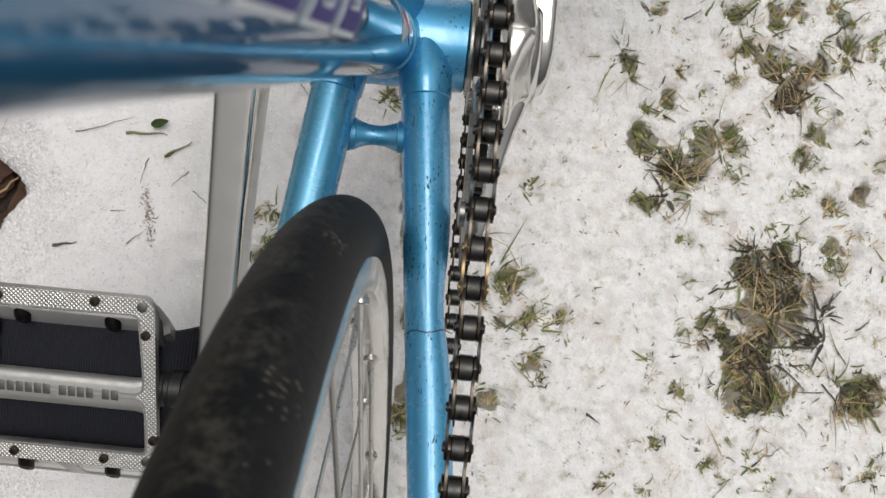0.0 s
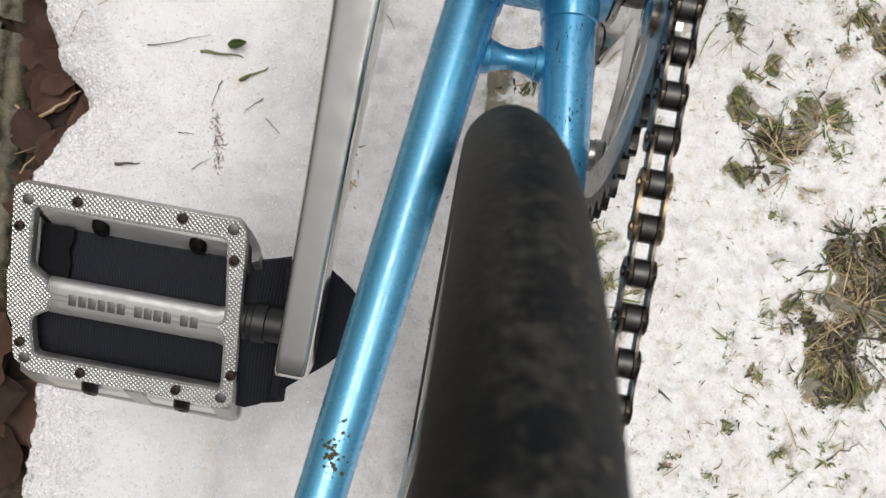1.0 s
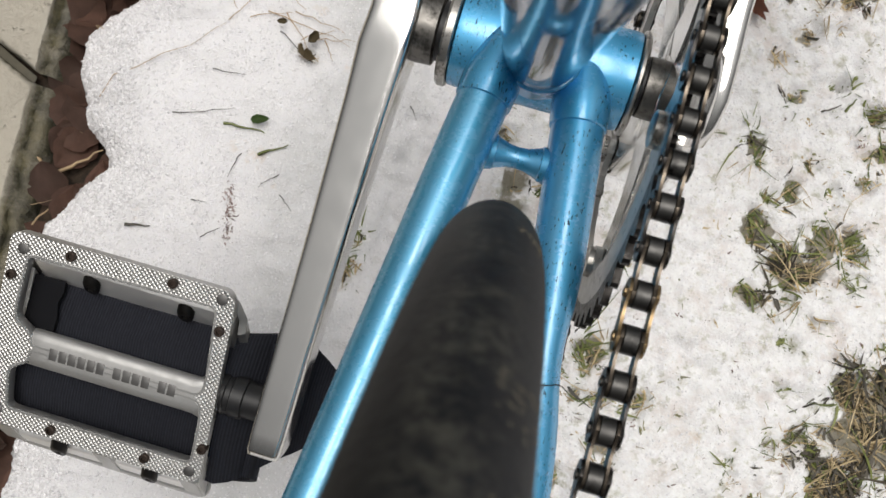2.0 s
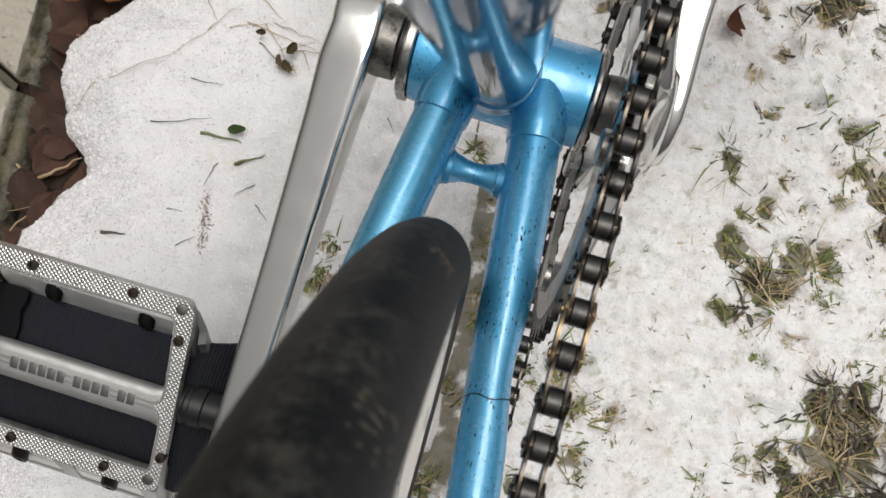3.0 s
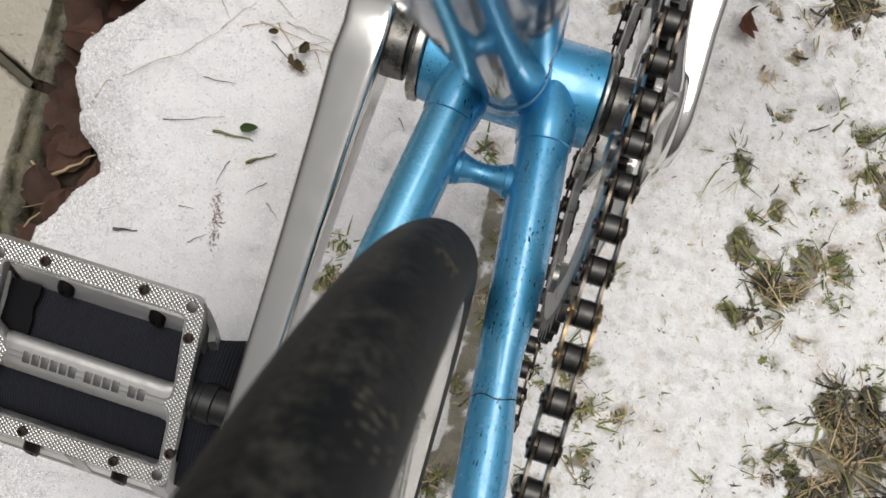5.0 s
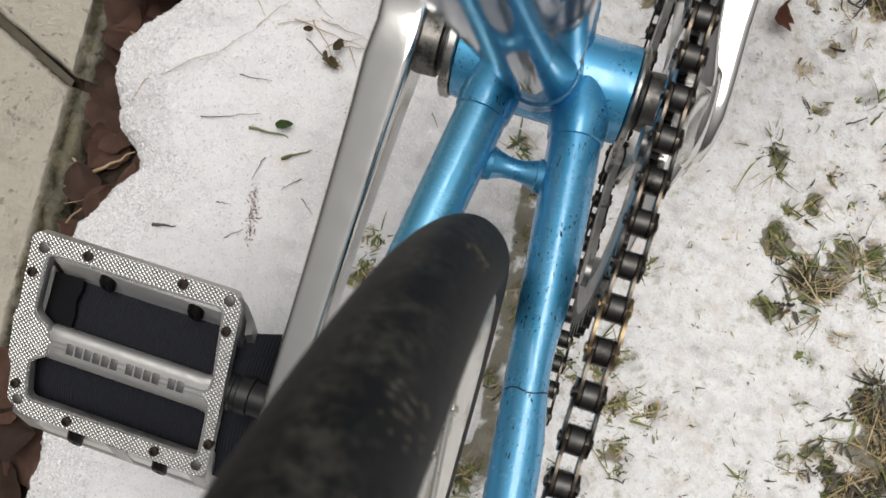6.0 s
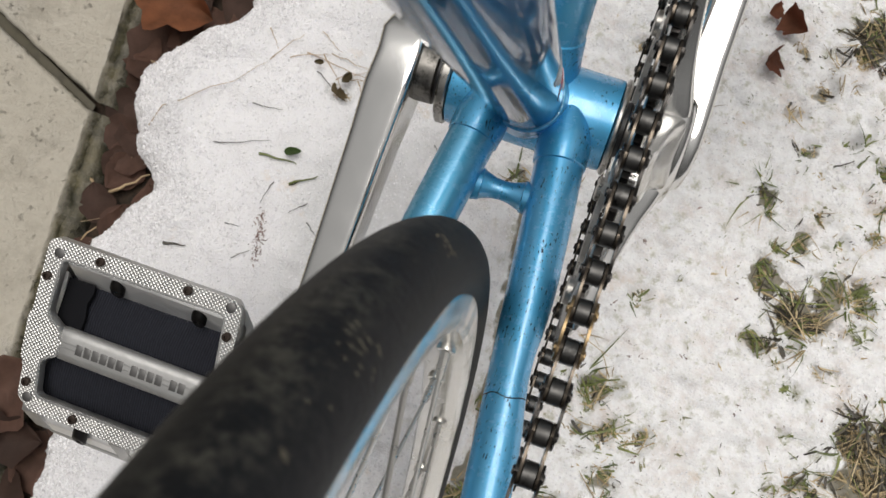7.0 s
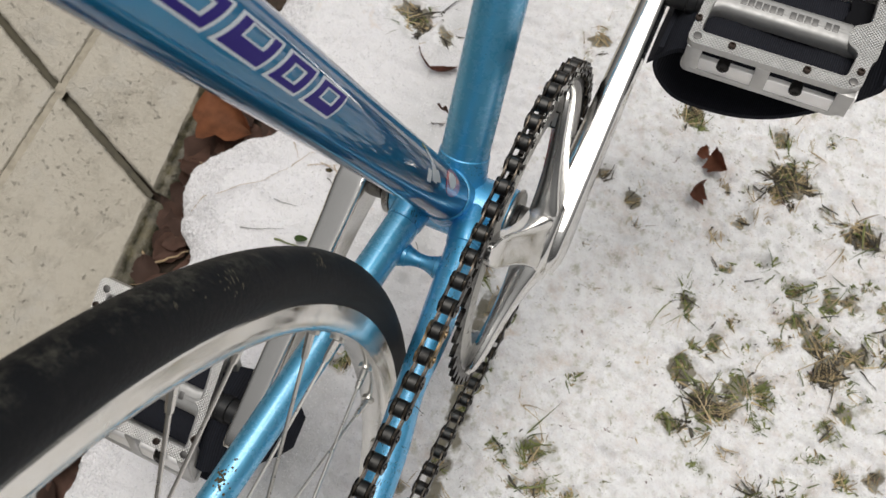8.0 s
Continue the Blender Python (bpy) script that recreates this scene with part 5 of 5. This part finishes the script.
def blades(name, tufts, material, per, seed, length, width, label, flat=0.5, sink=0.0012):
    """Narrow curved blades in ragged clumps; most of them lie pressed down and tangled."""
    rnd = random.Random(seed)
    verts, faces = [], []
    for x, y, r in tufts:
        x, y, r = x * mm, y * mm, r * mm
        lean, axis, squash = rnd.uniform(0, 2 * math.pi), rnd.uniform(0, math.pi), rnd.uniform(0.35, 0.9)
        roots = []
        for _ in range(3 + int(r / 0.0022)):
            u, v = rnd.gauss(0, 0.66) * r, rnd.gauss(0, 0.66) * r * squash
            roots.append((u * math.cos(axis) - v * math.sin(axis), u * math.sin(axis) + v * math.cos(axis), rnd.uniform(0, 2 * math.pi)))
        for _ in range(int(per * (r / 0.01) ** 1.5) + 2):
            rx, ry, own = rnd.choice(roots)
            px, py = x + rx + rnd.gauss(0, 0.0016), y + ry + rnd.gauss(0, 0.0016)
            h = snow_height(px, py)[0] - sink
            yaw = (lean if rnd.random() < 0.35 else own) + rnd.gauss(0, 0.8)
            lift = rnd.uniform(0.05, 1.1) * (1 - flat * rnd.random())
            ln, w = length * rnd.choice((0.35, 0.6, 0.8, 1.0, 1.5)) * rnd.uniform(0.7, 1.3) * min(1.5, 0.55 + r / 0.018), width * rnd.uniform(0.5, 1.3)
            ln = min(ln, 0.022)
            d = Vector((math.cos(yaw), math.sin(yaw), lift)).normalized()
            s = Vector((-math.sin(yaw), math.cos(yaw), rnd.uniform(-0.8, 0.8))).normalized()
            bend = Vector((rnd.uniform(-1.1, 1.1), rnd.uniform(-1.1, 1.1), -lift * rnd.uniform(0.5, 1.0)))
            p = Vector((px, py, h))
            b0 = len(verts)
            for k, f in enumerate((0.0, 0.25, 0.5, 0.75, 1.0)):
                c = p + d * (ln * f) + bend * (ln * f * f)
                c.z = max(c.z, h + 0.0008)
                ww = w * (0.7, 1.0, 0.9, 0.6, 0.1)[k]
                verts += [c - s * ww, c + s * ww]
            for k in range(4):
                i = b0 + 2 * k
                faces.append((i, i + 1, i + 3, i + 2))
    me = bpy.data.meshes.new(name)
    me.from_pydata([tuple(v) for v in verts], [], faces)
    me.materials.append(material)
    me.shade_smooth()
    return tagged(new(name, me), label, "grass", kind="stuff")


# dark blades serve as withered turf and as shade painted between the others
blades("turf_and_shade", GREEN_TUFTS + FRAME_TUFTS + MIXED_TUFTS + STRAW_TUFTS, DARK_TWIG, 10, 5, 0.008, 0.0010, "dark withered turf and painted shade between the blades", 0.9)
blades("green_grass", GREEN_TUFTS + FRAME_TUFTS + MIXED_TUFTS + SMALL_TUFTS[:110], GREEN, 66, 3, 0.0105, 0.00075, "short green grass blades poking through the snow", 0.85)
blades("straw_grass", STRAW_TUFTS + MIXED_TUFTS + GREEN_TUFTS + FRAME_TUFTS + SMALL_TUFTS[90:] + BITS[:60], STRAW, 42, 4, 0.0115, 0.0005, "dry straw-coloured grass blades lying on the snow", 0.7)
BIG = [t for t in GREEN_TUFTS + FRAME_TUFTS + MIXED_TUFTS + STRAW_TUFTS if t[2] >= 12]
# more dark blades, deepening the painted shade inside the big clumps
blades("matted_turf_shade", BIG, DARK_TWIG, 90, 13, 0.010, 0.0011, "dark matted turf and painted shade inside the larger clumps", 0.8)
blades("tall_straw_grass", BIG, STRAW, 46, 14, 0.018, 0.0005, "longer dry grass blades arching out of the clumps", 0.4)
blades("tall_green_grass", BIG, GREEN, 24, 15, 0.012, 0.0009, "longer green grass blades arching out of the clumps", 0.4)
VERGE = [(-288, -268, 10), (-276, -284, 11), (-260, -296, 11), (-292, -244, 6), (-250, -276, 7)]
blades("verge_grass", VERGE, GREEN, 60, 16, 0.020, 0.0011, "dark green grass beside the paving", 0.5)
LINE = [(-150 + 0.28 * k + 0.9 * math.sin(2.1 * k), -52 - 1.1 * k, 0.8 - 0.4 * abs(k / 17 - 1)) for k in range(34)]
FLECKS = [(rnd_bits.uniform(0, 440), rnd_bits.uniform(-330, 400), rnd_bits.uniform(0.8, 2.2)) for _ in range(1300)]
blades("soil_streak", LINE, RED_LITTER, 200, 12, 0.0024, 0.0004, "thin reddish-brown streak of litter on the snow", 1.0, 0.0)
blades("dark_bits", BITS[60:], DARK_TWIG, 20, 8, 0.005, 0.0007, "specks of dark withered grass on the snow", 1.0, 0.0014)
CRUMBS = [(rnd_bits.uniform(60, 440), rnd_bits.uniform(-330, 260), rnd_bits.uniform(0.9, 2.8)) for _ in range(480)]
blades("brown_bits", CRUMBS[:270], RED_LITTER, 60, 18, 0.0026, 0.0008, "small brown crumbs of withered leaf on the snow", 1.0, 0.0011)
blades("olive_bits", CRUMBS[230:], STRAW_GREEN, 60, 19, 0.0032, 0.0008, "small olive crumbs of withered grass on the snow", 1.0, 0.0011)
blades("pale_flecks", FLECKS[:800], STRAW, 6, 9, 0.0027, 0.0007, "pale scraps of dry grass in the snow", 1.0, 0.0011)
blades("green_flecks", FLECKS[800:], STRAW_GREEN, 6, 10, 0.0026, 0.0007, "small scraps of green grass in the snow", 1.0, 0.0011)


def twig(a, b, r, material, label, lift=0.001, seed=0):
    rnd = random.Random(seed)
    p, q = Vector((*a, 0)) * mm, Vector((*b, 0)) * mm
    st = []
    for k in range(7):
        f = k / 6
        c = p.lerp(q, f) + Vector((rnd.uniform(-1, 1), rnd.uniform(-1, 1), 0)) * (p - q).length * 0.035
        z = max(snow_height(c.x, c.y)[0], -0.03) + lift + 0.0015 * math.sin(math.pi * f)
        st.append((Vector((c.x, c.y, z)), r * (1.15 - 0.8 * f)))
    bm = bmesh.new()
    tube(bm, st, 6)
    tagged(part("twig", bm, material), label, "twig", "twigs on the snow")


LEFT_TWIGS = (((-199, -20), (-161, -6)), ((-139, -30), (-124, -19)), ((-150, -32), (-153, -48)), ((-169, -69), (-160, -68)), ((-157, -89), (-147, -80)), ((-119, -50), (-109, -57)), ((-123, -38), (-133, -49)),
              ((-203, -95), (-189, -92)), ((-183, 15), (-161, 17)), ((-150, 52), (-124, 39)), ((-57, 33), (-51, 26)))
for i, (a, b) in enumerate(LEFT_TWIGS):
    twig(a, b, 0.00032 if i != 7 else 0.0010, DARK_TWIG, "thin dark twig lying on the snow", seed=i)
for i, (a, b) in enumerate((((-246, -21), (-182, 49)), ((-182, 49), (-167, 73)), ((-170, 55), (-145, 67)), ((-145, 67), (-111, 65)), ((-156, 79), (-138, 70)), ((-191, 69), (-180, 57)), ((-290, 12), (-275, 7)), ((-136, 51), (-117, 65)), ((-295, -105), (-258, -88)), ((-288, -65), (-271, -75)), ((-271, -75), (-245, -50)), ((-273, -110), (-257, -82)), ((-286, -30), (-262, -42)), ((-280, 30), (-258, 20)))):
    twig(a, b, 0.00029 if i < 9 else (0.0013 if i in (9, 10) else 0.0006), STALK, "thin dry straw stalk", lift=0.001 if i < 8 else 0.006, seed=30 + i)
for i, (a, b) in enumerate((((210, 113), (223, 122)), ((319, 114), (350, 137)), ((276, 109), (290, 116)), ((318, 79), (335, 69)), ((201, 42), (210, 37)), ((284, -200), (304, -186)), ((332, -138), (353, -168)), ((355, -98), (365, -88)))):
    twig(a, b, 0.0006, DARK_TWIG, "thin dark grass stalk on the snow", seed=60 + i)
for i, (a, b) in enumerate((((-165, -17), (-139, -14)), ((-149, -10), (-142, -4)), ((-139, -29), (-123, -18)), ((226, 118), (231, 129)), ((92, -89), (113, -77)))):
    twig(a, b, 0.0009, GREEN, "green grass blade on the snow", seed=80 + i)


def leaf(x, y, z, size, rx, ry, rz, seed, material=None, curl=0.45, wide=0.42, ragged=1.0):
    """A curled dead leaf with a midrib and a ragged edge."""
    rnd = random.Random(seed)
    bm = bmesh.new()
    grid = []
    for i in range(13):
        u = i / 12
        half = (math.sin(math.pi * u ** 0.8) ** 0.7) * wide * (1 + ragged * (0.16 * math.sin(17 * u + seed) + rnd.uniform(-0.08, 0.08))) + 0.01
        row = []
        for j in range(9):
            v = (j / 4 - 1)
            z1 = curl * half * v * v * (0.7 + 0.6 * u) + 0.08 * math.sin(3 * u + seed) + 0.05 * noise.noise((u * 4, v * 2, seed)) - (0.012 if j == 4 else 0)
            row.append(bm.verts.new(((u - 0.5) * size, v * half * size, z1 * size)))
        grid.append(row)
    for a, b in zip(grid, grid[1:]):
        for j in range(8):
            bm.faces.new((a[j], a[j + 1], b[j + 1], b[j]))
    bmesh.ops.solidify(bm, geom=bm.faces[:], thickness=0.0004)
    ob = part("dead_leaf", bm, material or LEAF, None, "", 60)
    ob.matrix_world = pose(x * mm, y * mm, z * mm, rx, ry, rz)
    hue = {LEAF: "dark brown", ORANGE_LEAF: "orange-brown", GREEN_LEAF: "green", WITHERED: "withered olive-brown"}.get(material or LEAF, "rust-brown")
    tagged(ob, "small fresh green leaf lying on the snow" if material is GREEN_LEAF else "curled " + hue + " dead leaf lying beside the snow", "leaf", "" if material is GREEN_LEAF else "dead leaves")


litter = random.Random(17)
for i in range(50):
    y = -300 + 430 * (i + litter.random()) / 50
    x = -0.301e3 - 0.105 * (y + 20) + 20 + litter.uniform(0, max(6, snow_edge(y * mm) * 1000 + 292))
    leaf(x, y, litter.uniform(-29, -20), litter.uniform(0.026, 0.052), litter.uniform(-20, 20), litter.uniform(-20, 20), litter.uniform(0, 360), i, None, 0.22, 0.40, 0.45)
for i, (x, y, z, s, rx, ry, rz) in enumerate(((145, 172, 9, 0.023, 50, 25, 60), (154, 203, 10, 0.024, 48, -25, -40), (138, 208, 8, 0.014, 40, 25, 60), (-268, 80, 0, 0.060, 30, 16, -18), (-275, -228, -12, 0.062, 6, 8, 65), (-262, -252, -13, 0.050, 10, -5, 10),
                                              (-112, 190, 4, 0.045, 10, 60, 95), (-88, 150, 2, 0.022, 10, 10, 10), (-70, 150, 2, 0.02, -10, 10, 70))):
    leaf(x, y, z, s, rx, ry, rz, 40 + i, (RUST_LEAF, RUST_LEAF, RUST_LEAF, ORANGE_LEAF, None, None, RUST_LEAF, None, None)[i], (0.9, 0.95, 0.8, 1.0, 0.35, 0.4, 0.7, 1.0, 1.0)[i])


leaf(-144, -8, 20, 0.0115, 8, -6, 20, 71, GREEN_LEAF, 0.3, 0.24, 0.15)
leaf(-128, 53, 21, 0.011, 30, 20, 70, 72, WITHERED, 0.9, 0.26, 0.8)
leaf(-127, 41, 20, 0.012, 25, -20, -25, 73, WITHERED, 0.8, 0.26, 0.8)
leaf(-132, 43, 21, 0.009, 40, 10, -50, 74, WITHERED, 0.9, 0.26, 0.8)
leaf(-150, 57, 21, 0.007, 20, 30, 30, 75, WITHERED, 0.9, 0.26, 0.8)
for i, (a, b) in enumerate((((-137, 47), (-124, 40)), ((-134, 40), (-122, 44)), ((-122, 56), (-113, 44)), ((-130, 54), (-104, 62)), ((-150, 66), (-128, 44)), ((-160, 62), (-108, 58)))):
    twig(a, b, 0.00034, STALK, "thin dry straw stalk", lift=0.0012, seed=95 + i)


# ---- mud on the left chainstay ----
def mud():
    rnd = random.Random(9)
    a, b = STAYS[1]
    d = (b - a).normalized()
    stay = [o for o in bicycle.children if o.name.startswith("chainstay") and o.name != "chainstay_bridge"][1]
    side_v = d.cross(Vector((0, 0, 1))).normalized()
    up = side_v.cross(d)
    bm = bmesh.new()
    for _ in range(60):
        s0, t = rnd.gauss(0.152, 0.005), rnd.gauss(radians(92), 0.25)
        r = rnd.uniform(0.0002, 0.0007)
        c = a + d * s0 + (side_v * math.cos(t) + up * math.sin(t)) * 0.0092
        bmesh.ops.create_icosphere(bm, subdivisions=1, radius=r, matrix=Matrix.Translation(c) @ Matrix.Diagonal((1.3, 1.3, 0.6, 1)))
    ob = part("mud_smear", bm, MUD, stay, "dried brown mud smear", 60)
    ob["kind"] = "stuff"


mud()
